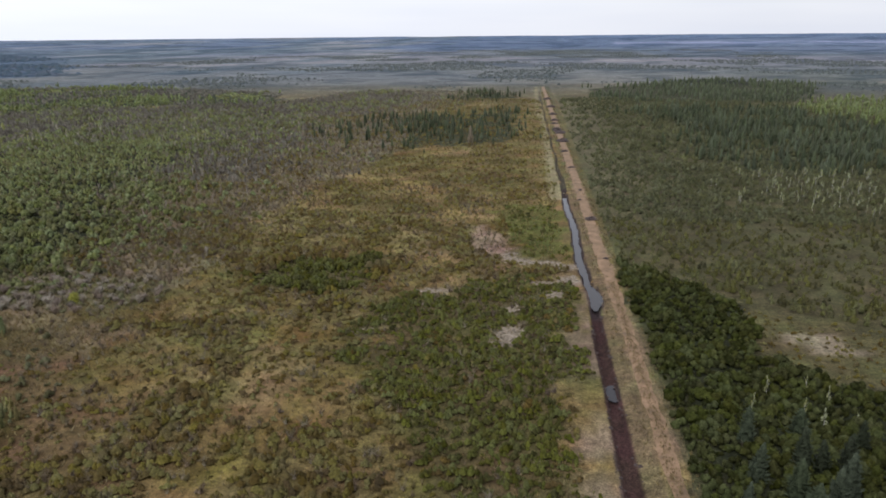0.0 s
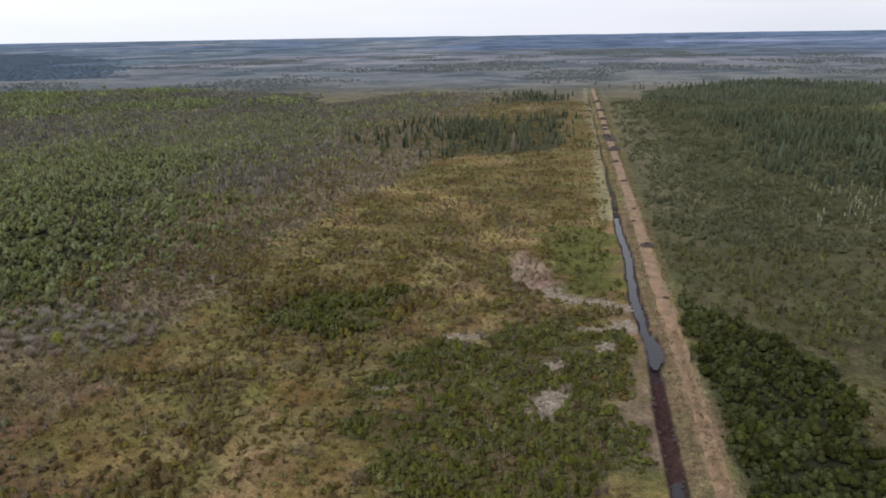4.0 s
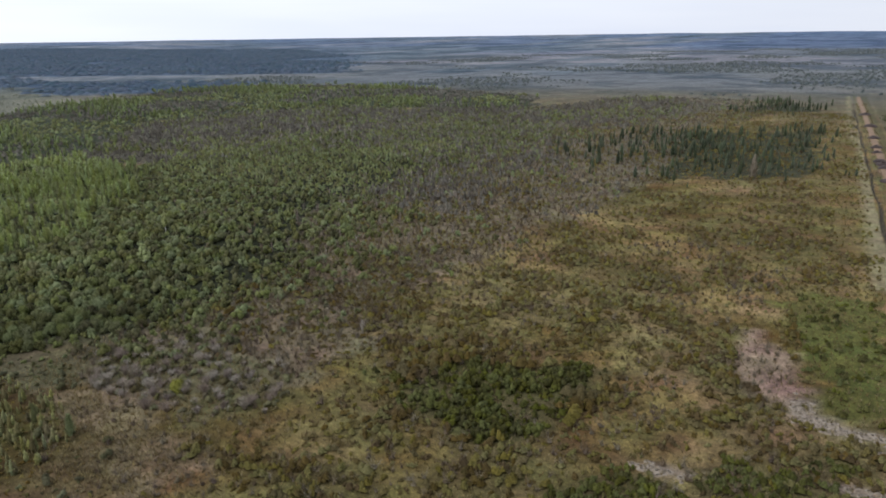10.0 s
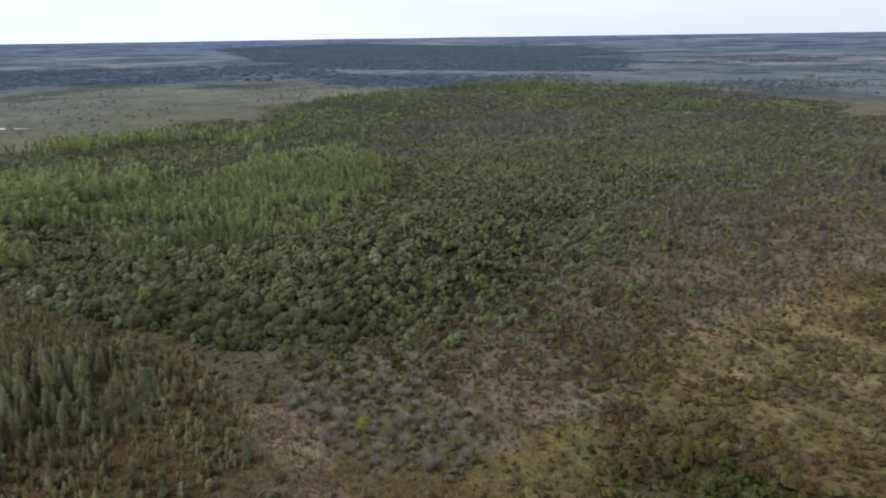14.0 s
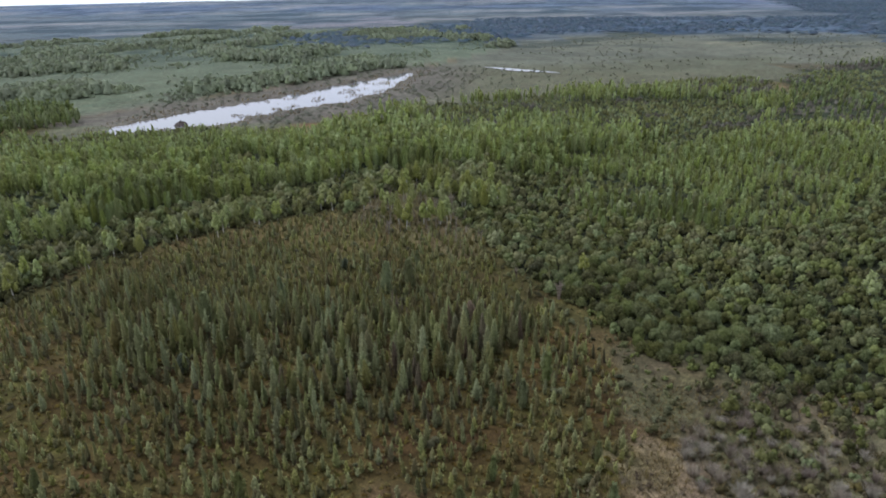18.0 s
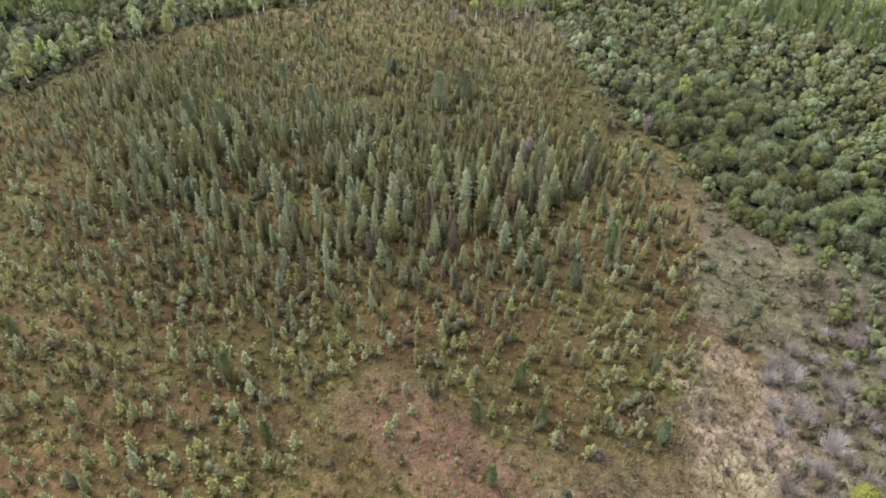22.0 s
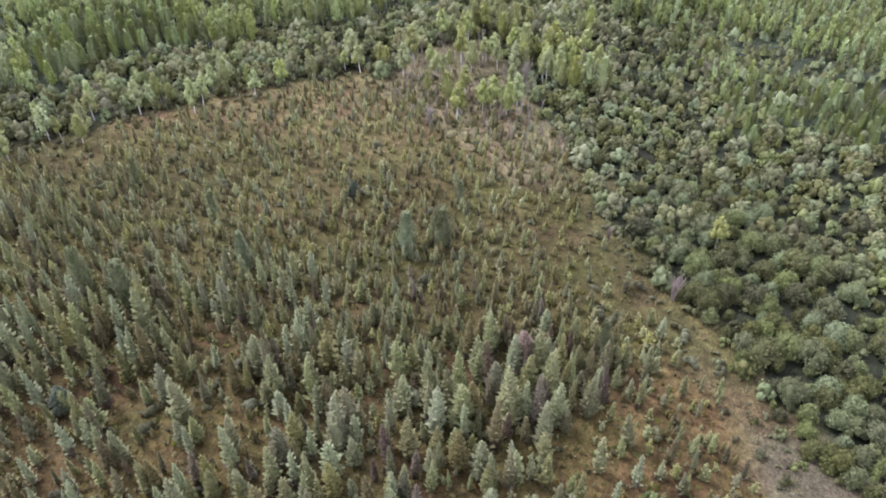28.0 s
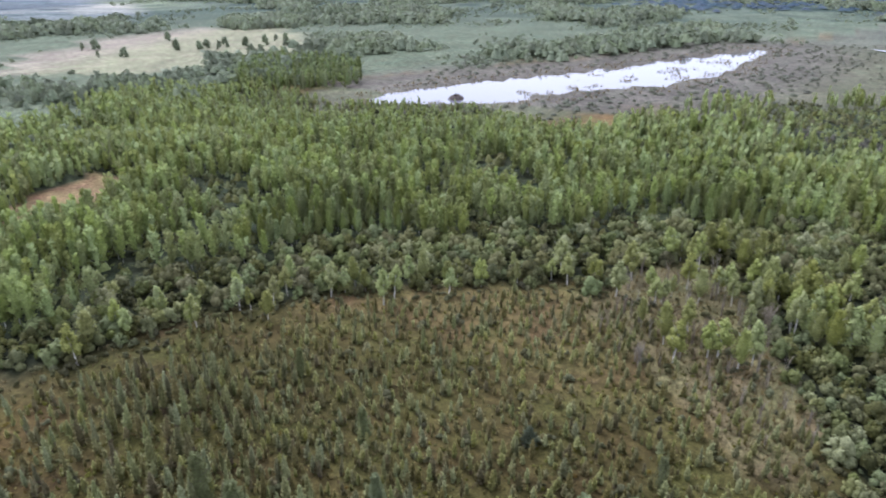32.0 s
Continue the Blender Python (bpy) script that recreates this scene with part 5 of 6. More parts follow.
mid = ~one & ~back
thicket("aspen_wood", ASPEN_MID, px[mid], py[mid], pt[mid], (ASPEN, BARK_PALE), "fresh green aspen wood between the bog and the lake", "aspen wood", 1.0, seed=23)
thicket("lakeside_aspens", ASPEN_FAR, px[back], py[back], pt[back], (ASPEN, BARK_PALE), "green aspens near the lake shore", "aspen wood", 1.15, seed=27)
qx, qy = spread(MIXED_SCRUB, 3.0, 5.0, seed=82)
leafy = fbm(qx, qy, 34, 75) + 0.06 * rng.uniform(-1, 1, len(qx)) > 0.54
thicket("aspen_copses", ASPEN_FAR, qx[leafy], qy[leafy], rng.uniform(3.0, 6.5, leafy.sum()), (ASPEN, BARK_PALE), "copses of young aspens among low scrub", "aspen wood", 1.1, seed=83)
dull = ~leafy & (fbm(qx, qy, 20, 74) > 0.6)
thicket("mixed_scrub", SCRUB_FAR, qx[~leafy & ~dull], qy[~leafy & ~dull], rng.uniform(1.2, 2.8, (~leafy & ~dull).sum()), (ALDER,), "olive alder scrub behind the aspen wood", "scrub", 1.1, seed=84)
thicket("grey_willow_scrub", SCRUB_FAR, qx[dull], qy[dull], rng.uniform(1.2, 2.6, dull.sum()), (GREY_SCRUB,), "grey willow scrub behind the aspen wood", "scrub", 1.1, seed=86)
wx_, wy_ = spread(ASPENS, 3.5, 5.0, seed=87)
wx2, wy2 = spread(YOUNG_ASPENS, 2.9, 6.0, seed=88)
wx_, wy_ = np.concatenate([wx_, wx2]), np.concatenate([wy_, wy2])
keep = ~inside(CLEARING, wx_, wy_, 1.5) & (lake_gap(wx_, wy_) > 7)
wx_, wy_ = wx_[keep], wy_[keep]
thicket("wood_understory", SCRUB_FAR, wx_, wy_, rng.uniform(1.2, 3.0, len(wx_)), (ALDER,), "alder bushes filling the gaps under the aspens", "alder thicket", 1.3, seed=89)
nx_, ny_ = spread(NORTH_WOOD, 6.0, 10.0, seed=104)
dull = fbm(nx_, ny_, 50, 103) > 0.55
thicket("north_wood_understory", SCRUB_FAR, nx_[~dull], ny_[~dull], rng.uniform(1.2, 2.6, (~dull).sum()), (ALDER,), "olive alder bushes between far aspens", "scrub", 1.7, seed=105)
thicket("north_wood_willows", SCRUB_FAR, nx_[dull], ny_[dull], rng.uniform(1.2, 2.6, dull.sum()), (GREY_SCRUB,), "grey willow bushes between far aspens", "scrub", 1.7, seed=106)
nx_, ny_ = spread(NORTH_WOOD, 5.0, 14.0, seed=24)
keep = fbm(nx_, ny_, 55, 79) + 0.08 * rng.uniform(-1, 1, len(nx_)) > 0.5
nx_, ny_ = nx_[keep], ny_[keep]
thicket("north_wood", ASPEN_FAR, nx_, ny_, rng.uniform(2.2, 5.2, len(nx_)), (FAR_ASPEN, BARK_GREY), "distant green aspen wood", "aspen wood", 1.4, seed=25)

# white-stemmed birches along the edge of the bog
BIRCHES = [broadleaf(s + 200, 320, 0.03, low=0.4, width=0.2, limbs=6, thin=1.35, lean=0.05, lumps=9, open_=0.8) for s in range(4)]
BIRCHES += [flame(s + 205, 420, 0.045, width=0.21, core=(6, 6), limbs=4, low=0.3) for s in range(2)]
birch_models = [plant_model("birch", s, (BOG_BIRCH, BIRCH_BARK), names, "thin-crowned birch with a white stem at the bog's edge", "birch tree", "birches round the bog") for s in BIRCHES]
edge = [(-200, 86), (-203, 78), (-199, 62), (-197, 48), (-188, 36), (-179, 22), (-168, 12), (-155, 6), (-144, -1)]
strip_x, strip_y = spread(BIRCH_STRIP, 3.1, 2.0, seed=115)
keep = (fbm(strip_x, strip_y, 9, 116) > 0.36) & (~inside(BOG_TIP, strip_x, strip_y, 1.5) | (rng.uniform(0, 1, len(strip_x)) < 0.3))
hx, hy = list(strip_x[keep]), list(strip_y[keep])
grown_birches = len(hx)
for (x0, y0), (x1, y1) in zip(edge, edge[1:]):
    for k in range(7):
        u = (k + rng.uniform(0, 1)) / 7
        hx.append(x0 + (x1 - x0) * u + rng.normal(0, 2.5) - 4)
        hy.append(y0 + (y1 - y0) * u + rng.normal(0, 2.5))
hx += [-155.9, -164.0, -174.3, -203.5, -188.6, -286.8, -142.3, -225.6]
hy += [109.5, 180.4, 196.0, 85.6, 36.7, 352.1, 156.4, 278.7]
hx, hy = np.array(hx), np.array(hy)
plant_out(birch_models, hx, hy, rng.uniform(3.6, 6.6, len(hx)) + 0.9 * (np.arange(len(hx)) < grown_birches), 1.15, seed=26)

tip_x, tip_y = spread(BOG_TIP, 3.4, 2.0, seed=119)
saplings = [plant_model("birch_sapling", twiggy(s + 255, 9, 0.2, 0.011, 1), (PALE_TWIGS,), ("branch_fan",), "slender bare pale birch sapling in the sedge", "birch sapling", "birch saplings in the sedge") for s in range(3)]
plant_out(saplings, tip_x, tip_y, rng.uniform(1.8, 4.2, len(tip_x)), 0.9, seed=120)

YOUNG_BIRCH = [broadleaf(s + 206, 90, 0.03, low=0.3, width=0.13, limbs=5, thin=0.7, lean=0.06, lumps=4, fine=(2, 4), open_=0.4) for s in range(3)]
young = [plant_model("young_birch", s, (BIRCH, BARK_PALE), names, "slender sparse birch with a pale stem in the thicket", "birch tree", "young birches by the track") for s in YOUNG_BIRCH]
plant_out(young, np.array([31.3, 37.3, 42.2, 34.5, 39.0, 40.6, 44.0, 29.8]), np.array([88.9, 87.0, 91.1, 93.0, 84.5, 95.2, 86.3, 85.0]), rng.uniform(2.6, 4.0, 8), 1.0, seed=121)

# grey leafless willow shrubs


def brush(seed, twigs, thick, forks, lumps, fine):
    """A twiggy shrub whose fine twigs close to rounded tufts under the longer ones."""
    v, q, m = bushy(seed, 0, 0.06, width=0.62, lumps=lumps, stems=0, fine=fine)
    tv, tq, tm = twiggy(seed + 5, twigs, 0.8, thick, forks)
    return join((v * (0.62, 0.62, 0.5), q, 0), (tv, tq, 0))


TWIGGY = [twiggy(s + 225, 130, 0.85, 0.012, 2) for s in range(5)]
TWIGGY_FAR = [brush(s + 240, 5, 0.04, 0, 0, (2, 6)) for s in range(4)]
TWIGGY_MID = [brush(s + 230, 24, 0.018, 1, 1, (2, 6)) for s in range(4)]
gx_, gy_ = spread(GREY_BELT, 2.15, 3.0, seed=30)
keep = rng.uniform(0, 1, len(gx_)) < 0.75 - 0.35 * smooth(gy_, 200, 420)
gx_, gy_ = gx_[keep], gy_[keep]
gt = rng.uniform(0.8, 2.1, len(gx_))
extra = spread(WILLOWS, 2.5, 2.5, seed=29)
gx_, gy_ = np.concatenate([extra[0], gx_]), np.concatenate([extra[1], gy_])
gt = np.concatenate([rng.uniform(0.8, 1.9, len(extra[0])), gt])
clear = ~(inside(WILLOWS, gx_, gy_, 1.5) & (np.arange(len(gx_)) >= len(extra[0]))) & ~inside(STRAW, gx_, gy_, 1.5)
gx_, gy_, gt = gx_[clear], gy_[clear], gt[clear]
one = np.arange(len(gx_)) < min(len(extra[0]), 200)
models = [plant_model("willow_shrub", s, (PALE_TWIGS,), ("twig_fan",), "pale grey leafless willow shrub at the edge of the bog", "willow shrub", "bare willows") for s in TWIGGY]
plant_out(models, gx_[one], gy_[one], gt[one], 1.0, seed=31)
mid = ~one & (gy_ < 200)
back = ~one & ~mid
thicket("bare_willows", TWIGGY_MID, gx_[mid], gy_[mid], gt[mid], (GREY_TWIGS,), "belt of grey leafless willow shrubs", "willow shrubs", 1.0, seed=32)
thicket("belt_willows", TWIGGY_FAR, gx_[back], gy_[back], gt[back], (GREY_TWIGS,), "grey leafless willows farther along the belt", "willow shrubs", 1.1, seed=35)
dead = [plant_model("dead_tree", twiggy(250, 30, 0.3, 0.01, 3), (PALE_TWIGS,), ("branch_fan",), "bare pale grey dead tree among low shrubs", "dead tree", "dead trees")]
plant_out(dead, np.array([-74.6, -145.2, -155.2, -192.0, -199.0, -182.0]), np.array([148.2, 103.4, 96.4, 76.0, 83.0, 69.0]),
          np.array([3.2, 3.6, 2.4, 4.4, 5.0, 3.6]), 1.0, seed=33)
yellow = [plant_model("yellow_bush", ALDER_NEAR[1], (YELLOW, BARK_GREY), ("crown", "stem_clump"), "single yellow-green leafy bush", "bush", "yellow bushes")]
plant_out(yellow, np.array([-87.8, -71.0]), np.array([117.8, 62.0]), np.array([2.1, 1.2]), 1.0, seed=34)

# the meadow between muskeg and track: low shrubs and sedge
LOW_SHRUB = [bushy(s + 260, 16, 0.085, width=0.8, lumps=2, stems=0, fine=(2, 6)) for s in range(6)]
LOW_FAR = [bushy(s + 270, 3, 0.1, width=1.0, lumps=0, stems=0, fine=(2, 6)) for s in range(5)]
TUFTS = [tuft(s + 280, 6, 0.07) for s in range(4)]
MEADOW = [(-112, 112), (-112, 165), (-135, 208), (-146, 260), (-148, 420), (-60, 560), (9, 560), (9, 30), (-60, 30), (-70, 80), (-86, 97)]
mx, my = spread(MEADOW, 1.5, 2.0, seed=40)
chance = 0.62 + 0.35 * smooth(fbm(mx, my, 9, 81), 0.35, 0.65) + 0.25 * inside(GREEN_SHRUBS, mx, my, 5) + 0.35 * inside(DARK_SHRUBS, mx, my, 4)
chance = chance * np.where(my > 240, 0.6, 1.0)
chance[inside(TAN_PATCH, mx, my, 1) | inside(STRAW, mx, my, 1)] = 0.02
chance[inside(GREEN_PATCH, mx, my, 1)] = 0.3
for x0, y0, w, h in CRUST_SPOTS:
    chance[np.hypot((mx - x0) / w, (my - y0) / h) < 1.2] = 0.1
chance = chance * (1 - 0.97 * (1 - smooth(mx, -80, -62)) * (1 - smooth(my, 126, 142)))
keep = (rng.uniform(0, 1, len(mx)) < chance) & clear_of_cut(mx, my, 1.0)
mx, my = mx[keep], my[keep]
green = (inside(GREEN_SHRUBS, mx, my, 5) & (rng.uniform(0, 1, len(mx)) < 0.7)) | inside(DARK_SHRUBS, mx, my, 6) | inside(GREEN_PATCH, mx, my, 1)
mt = rng.uniform(0.3, 0.9, len(mx)) + 0.5 * smooth(fbm(mx, my, 9, 81), 0.45, 0.66) + 1.1 * inside(DARK_SHRUBS, mx, my, 2)
grove = inside(DARK_SHRUBS, mx, my, 6) & (fbm(mx, my, 6, 39) > 0.42)
extra = spread(GREEN_SHRUBS, 1.25, 5.0, seed=38)
ek = (fbm(extra[0], extra[1], 7, 37) + 0.15 * rng.uniform(-1, 1, len(extra[0])) > 0.44) & clear_of_cut(extra[0], extra[1], 1.6)
for x0, y0, w, h in CRUST_SPOTS:
    ek &= np.hypot((extra[0] - x0) / w, (extra[1] - y0) / h) > 1.1
lit = green & ~grove
lush_x, lush_y = np.concatenate([mx[lit], extra[0][ek]]), np.concatenate([my[lit], extra[1][ek]])
thicket("green_shrubs", LOW_SHRUB, lush_x, lush_y, rng.uniform(0.5, 1.3, len(lush_x)), (SHRUB_GREEN,), "low leafy green shrubs on the moor", "low shrubs", 1.1, seed=41)
thicket("tall_shrubs", ALDER_LOW, mx[green & grove], my[green & grove], 0.8 * mt[green & grove], (SHRUB_GREEN,), "grove of taller dark green bushes on the moor", "bushes", 1.0, seed=36)
back = my > 185
thicket("far_moor_shrubs", LOW_FAR, mx[~green & back], my[~green & back], mt[~green & back], (SHRUB,), "low olive shrubs on the farther moor", "low shrubs", 1.15, seed=47)
green = green | back
thicket("moor_shrubs", LOW_SHRUB, mx[~green], my[~green], mt[~green], (SHRUB,), "low olive bog birch and heath shrubs", "low shrubs", rng.uniform(0.8, 1.7, (~green).sum()), seed=42)
mx, my = spread([(-72, 34), (9, 34), (9, -110), (-72, -110)], 2.0, 3.0, seed=122)
keep = clear_of_cut(mx, my, 1.0) & (fbm(mx, my, 9, 81) > 0.4)
thicket("southern_shrubs", LOW_FAR, mx[keep], my[keep], rng.uniform(0.3, 0.9, keep.sum()), (SHRUB,), "low olive shrubs on the southern moor", "low shrubs", 1.4, seed=123)
ux, uy = spread(MEADOW, 1.15, 2.0, seed=43)
keep = clear_of_cut(ux, uy, 0.5) & (uy < 215)
ux, uy = ux[keep], uy[keep]
thicket("sedge", TUFTS, ux, uy, rng.uniform(0.3, 0.7, len(ux)), (SEDGE,), "tussocks of dry yellowish sedge", "sedge", 1.1, seed=44, sink=0.03)
zx, zy = spread(STRAW, 0.6, 2.5, seed=45)
thicket("pale_sedge", TUFTS, zx, zy, rng.uniform(0.3, 0.6, len(zx)), (STRAW_BLADES,), "pale straw-coloured sedge at the bog's margin", "sedge", 1.1, seed=46, sink=0.03)

hx2, hy2 = spread([(-100, 105), (-106, 165), (-80, 230), (-10, 240), (-5, 150), (8, 110), (8, 45), (-50, 50), (-70, 85)], 2.3, 2.0, seed=48)
keep = (fbm(hx2, hy2, 8, 57) + 0.1 * rng.uniform(-1, 1, len(hx2)) > 0.55 - 0.08 * smooth(-hx2, 30, 90)) & clear_of_cut(hx2, hy2, 1.5)
hx2, hy2 = hx2[keep], hy2[keep]
thicket("moor_willows", TWIGGY_MID, hx2, hy2, rng.uniform(0.6, 1.5, len(hx2)), (GREY_TWIGS,), "grey bare willow shrubs scattered over the moor", "willow shrubs", 1.3, seed=49)
MARGIN_SHRUB = [bushy(s + 276, 10, 0.07, width=0.7, lumps=2, stems=0, fine=(3, 6)) for s in range(4)]
jx, jy = spread(MUSKEG_GROUND, 1.5, 2.6, seed=67)
keep = (jx < -66) & ~(inside(STRAW, jx, jy, 1.2) & (rng.uniform(0, 1, len(jx)) < 0.85)) & np.where(inside(MUSKEG, jx, jy, 1.5), rng.uniform(0, 1, len(jx)) < 0.12, rng.uniform(0, 1, len(jx)) < 0.5 + 0.4 * smooth(-jx, 125, 145))
thicket("margin_shrubs", MARGIN_SHRUB, jx[keep], jy[keep], 0.3 + 1.1 * rng.uniform(0, 1, keep.sum()) ** 2.5, (MARGIN_LEAVES,), "low grey-green sweet gale at the bog's margin", "low shrubs", 1.2, seed=68)
jx, jy = spread(WILLOWS, 1.9, 2.5, seed=28)
thicket("corner_shrubs", MARGIN_SHRUB, jx, jy, rng.uniform(0.4, 1.3, len(jx)), (WILLOW_LEAVES,), "low leafy grey-green shrubs between bare willows", "low shrubs", 1.1, seed=28)
jx, jy = spread([(-116, 108), (-116, 128), (-84, 128), (-66, 118), (-60, 96), (-86, 96)], 0.85, 2.0, seed=66)
thicket("corner_grass", TUFTS, jx, jy, rng.uniform(0.25, 0.7, len(jx)), (SEDGE,), "straw sedge and low green grass among the willows", "sedge", 1.2, seed=65, sink=0.03)

# scrub that thins out from the alders to the moor and to the north
SCRUB = [(-112, 120), (-114, 165), (-136, 206), (-150, 300), (-195, 330), (-262, 250), (-300, 250), (-390, 356), (-345, 473), (-190, 523), (-150, 640), (-30, 640), (-50, 480),
         (-112, 430), (-112, 340), (-60, 310), (-62, 240), (-76, 190), (-84, 150), (-92, 122)]
cx, cy = spread(SCRUB, 3.0, 3.0, seed=70)
reach = np.min([np.hypot(cx - a, cy - b) for a, b in ((-115, 140), (-112, 165), (-125, 205), (-130, 260), (-140, 320), (-112, 125))], 0)
chance = 0.25 + 0.35 * smooth(cy, 200, 300) + 0.75 * np.exp(-(reach / 32) ** 2) - 0.2 * smooth(cx, -110, -70) + 0.6 * (fbm(cx, cy, 26, 91) - 0.5) + 0.25 * smooth(-cx, 150, 230)
keep = rng.uniform(0, 1, len(cx)) < chance
cx, cy = cx[keep], cy[keep]
ct = rng.uniform(1.0, 2.6, len(cx)) * (1.1 - 0.4 * smooth(cx, -120, -70))
back = cy > 230
grizzled = back & (rng.uniform(0, 1, len(cx)) < 0.35 + 0.5 * smooth(fbm(cx, cy, 40, 94), 0.4, 0.6))
thicket("northern_scrub_alders", SCRUB_FAR, cx[back & ~grizzled], cy[back & ~grizzled], ct[back & ~grizzled], (ALDER,), "olive scrub thinning out to the north", "scrub", 1.0, seed=69)
thicket("grey_scrub", SCRUB_FAR, cx[grizzled], cy[grizzled], ct[grizzled], (GREY_SCRUB,), "grey half-leafless scrub thinning out to the north", "scrub", 1.0, seed=98)
cx, cy, ct = cx[~back], cy[~back], ct[~back]
thicket("scrub_alders", ALDER_LOW, cx, cy, ct, (ALDER,), "open scrub of olive grey alders and willows", "scrub", 0.95, seed=71)
kx, ky = spread(SCRUB, 3.4, 3.0, seed=72)
k2 = spread(ALDERS, 4.2, 3.0, seed=63)
kx, ky = np.concatenate([kx, k2[0]]), np.concatenate([ky, k2[1]])
keep = (ky > 165) & (rng.uniform(0, 1, len(kx)) < 0.55) & (kx > -230)
sap = spread([(-118, 170), (-150, 210), (-160, 300), (-200, 330), (-255, 300), (-300, 420), (-120, 430), (-90, 300), (-84, 200)], 11.0, 4.0, seed=95)
SAPLING = [twiggy(s + 96, 9, 0.28, 0.022, 1) for s in range(4)]
thicket("dead_saplings", SAPLING, sap[0], sap[1], rng.uniform(2.2, 4.2, len(sap[0])), (PALE_TWIGS,), "pale bare dead saplings standing above the scrub", "dead saplings", 1.0, seed=97)
thicket("northern_willows", TWIGGY_FAR, kx[keep], ky[keep], rng.uniform(1.0, 2.6, keep.sum()), (GREY_TWIGS,), "grey bare willows and dead saplings in the scrub", "willow shrubs", 1.1, seed=73)

# east of the track
EAST = [(22, 145), (22, 560), (60, 570), (200, 530), (200, 350), (160, 250), (130, 140), (80, 112), (58, 122), (38, 130)]
wx, wy = spread(EAST, 2.2, 2.0, seed=50)
keep = fbm(wx, wy, 12, 59) + 0.2 * rng.uniform(-1, 1, len(wx)) > 0.28 + 0.2 * (1 - smooth(wx, 24, 50)) * smooth(wy, 170, 260)
wx, wy = wx[keep], wy[keep]
wt = rng.uniform(0.8, 2.2, len(wx)) * (0.7 + 0.6 * fbm(wx, wy, 20, 83))
near = wy < 190
thin = near | (wy < 280) | (rng.uniform(0, 1, len(wx)) < 0.5)
wx, wy, wt, near = wx[thin], wy[thin], wt[thin] * (1 + 0.2 * (wy[thin] > 280)), near[thin]
thicket("east_shrubs", SCRUB_FAR, wx[near], wy[near], wt[near] * 0.9, (EAST_LEAVES,), "olive green scrub east of the dirt track", "scrub", 0.9, seed=51)
thicket("east_scrub", SCRUB_FAR, wx[~near], wy[~near], wt[~near], (ALDER_DARK,), "farther olive green scrub east of the dirt track", "scrub", 1.15, seed=62)
vx, vy = spread(EAST_MOOR, 2.0, 1.5, seed=52)
thicket("east_moor_shrubs", LOW_SHRUB, vx, vy, rng.uniform(0.3, 0.8, len(vx)), (SHRUB,), "low shrubs on an open patch of moor", "low shrubs", 1.1, seed=53)
spots = [(24, 66), (27, 72), (30, 68), (33, 75), (36, 70), (39, 77), (42, 72), (45, 80), (35, 82), (28, 80), (47, 74), (40, 66), (31, 61), (37, 60), (50, 83), (44, 64)]
spots = spots + [(a + 5.5 + rng.uniform(-2, 2), b - 3 + rng.uniform(-3, 3)) for a, b in spots]
tx, ty = np.array([a for a, b in spots], float), np.array([b for a, b in spots], float)
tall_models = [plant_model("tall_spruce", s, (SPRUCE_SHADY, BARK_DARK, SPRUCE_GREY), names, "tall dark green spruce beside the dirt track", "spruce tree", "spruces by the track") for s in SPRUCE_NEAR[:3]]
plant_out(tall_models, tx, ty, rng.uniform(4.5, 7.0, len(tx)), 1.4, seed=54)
ox, oy = spread(EAST_SPRUCE, 3.2, 16.0, seed=55)
keep = fbm(ox, oy, 26, 84) + 0.3 * rng.uniform(-1, 1, len(ox)) > 0.46
ox, oy = ox[keep], oy[keep]
thicket("east_spruces", SPRUCE_LOW, ox, oy, rng.uniform(2.5, 6.4, len(ox)), (SPRUCE_DARK, BARK_DARK, SPRUCE_DARK), "dark spruce wood east of the dirt track", "spruce wood", 0.9, seed=56)
ox, oy = spread(EAST_SPRUCE_FAR, 5.0, 16.0, seed=93)
keep = fbm(ox, oy, 40, 84) + 0.2 * rng.uniform(-1, 1, len(ox)) > 0.46
thicket("farther_spruces", SPRUCE_FAR, ox[keep], oy[keep], rng.uniform(2.5, 5.5, keep.sum()), (SPRUCE_DARK, BARK_DARK, SPRUCE_GREY), "farther dark spruce wood east of the dirt track", "spruce wood", 1.3, seed=96)
ox, oy = spread(EAST_ASPENS, 5.0, 14.0, seed=99)
thicket("east_aspens", ASPEN_FAR, ox, oy, rng.uniform(3.0, 5.5, len(ox)), (FAR_ASPEN, BARK_PALE), "green aspen copse behind the spruce wood", "aspen wood", 1.4, seed=100)
for k, area in enumerate((GROVE, GROVE_FAR)):
    ox, oy = spread(area, 3.6, 16.0, seed=57 + k)
    keep = (fbm(ox, oy, 24, 85) + 0.3 * rng.uniform(-1, 1, len(ox)) > 0.46) & clear_of_cut(ox, oy, 2.5) & (ox < road_x(oy) - 8)
    ox, oy = ox[keep], oy[keep]
    thicket("spruce_grove", SPRUCE_MID, ox, oy, rng.uniform(2, 5.8, len(ox)), (SPRUCE_DARK, BARK_DARK, SPRUCE_GREY), "dark grove of spruces on the moor", "spruce grove", 1.2, seed=58 + k)

PALE_BIRCH = [broadleaf(s + 210, 26, 0.05, low=0.45, width=0.16, limbs=2, thin=1.2, lean=0.1, lumps=3, fine=(2, 4), open_=0.7) for s in range(4)]
zx2, zy2 = spread([(60, 222), (82, 266), (165, 262), (170, 225), (120, 200), (82, 205)], 4.4, 10.0, seed=64)
keep = fbm(zx2, zy2, 14, 63) > 0.47
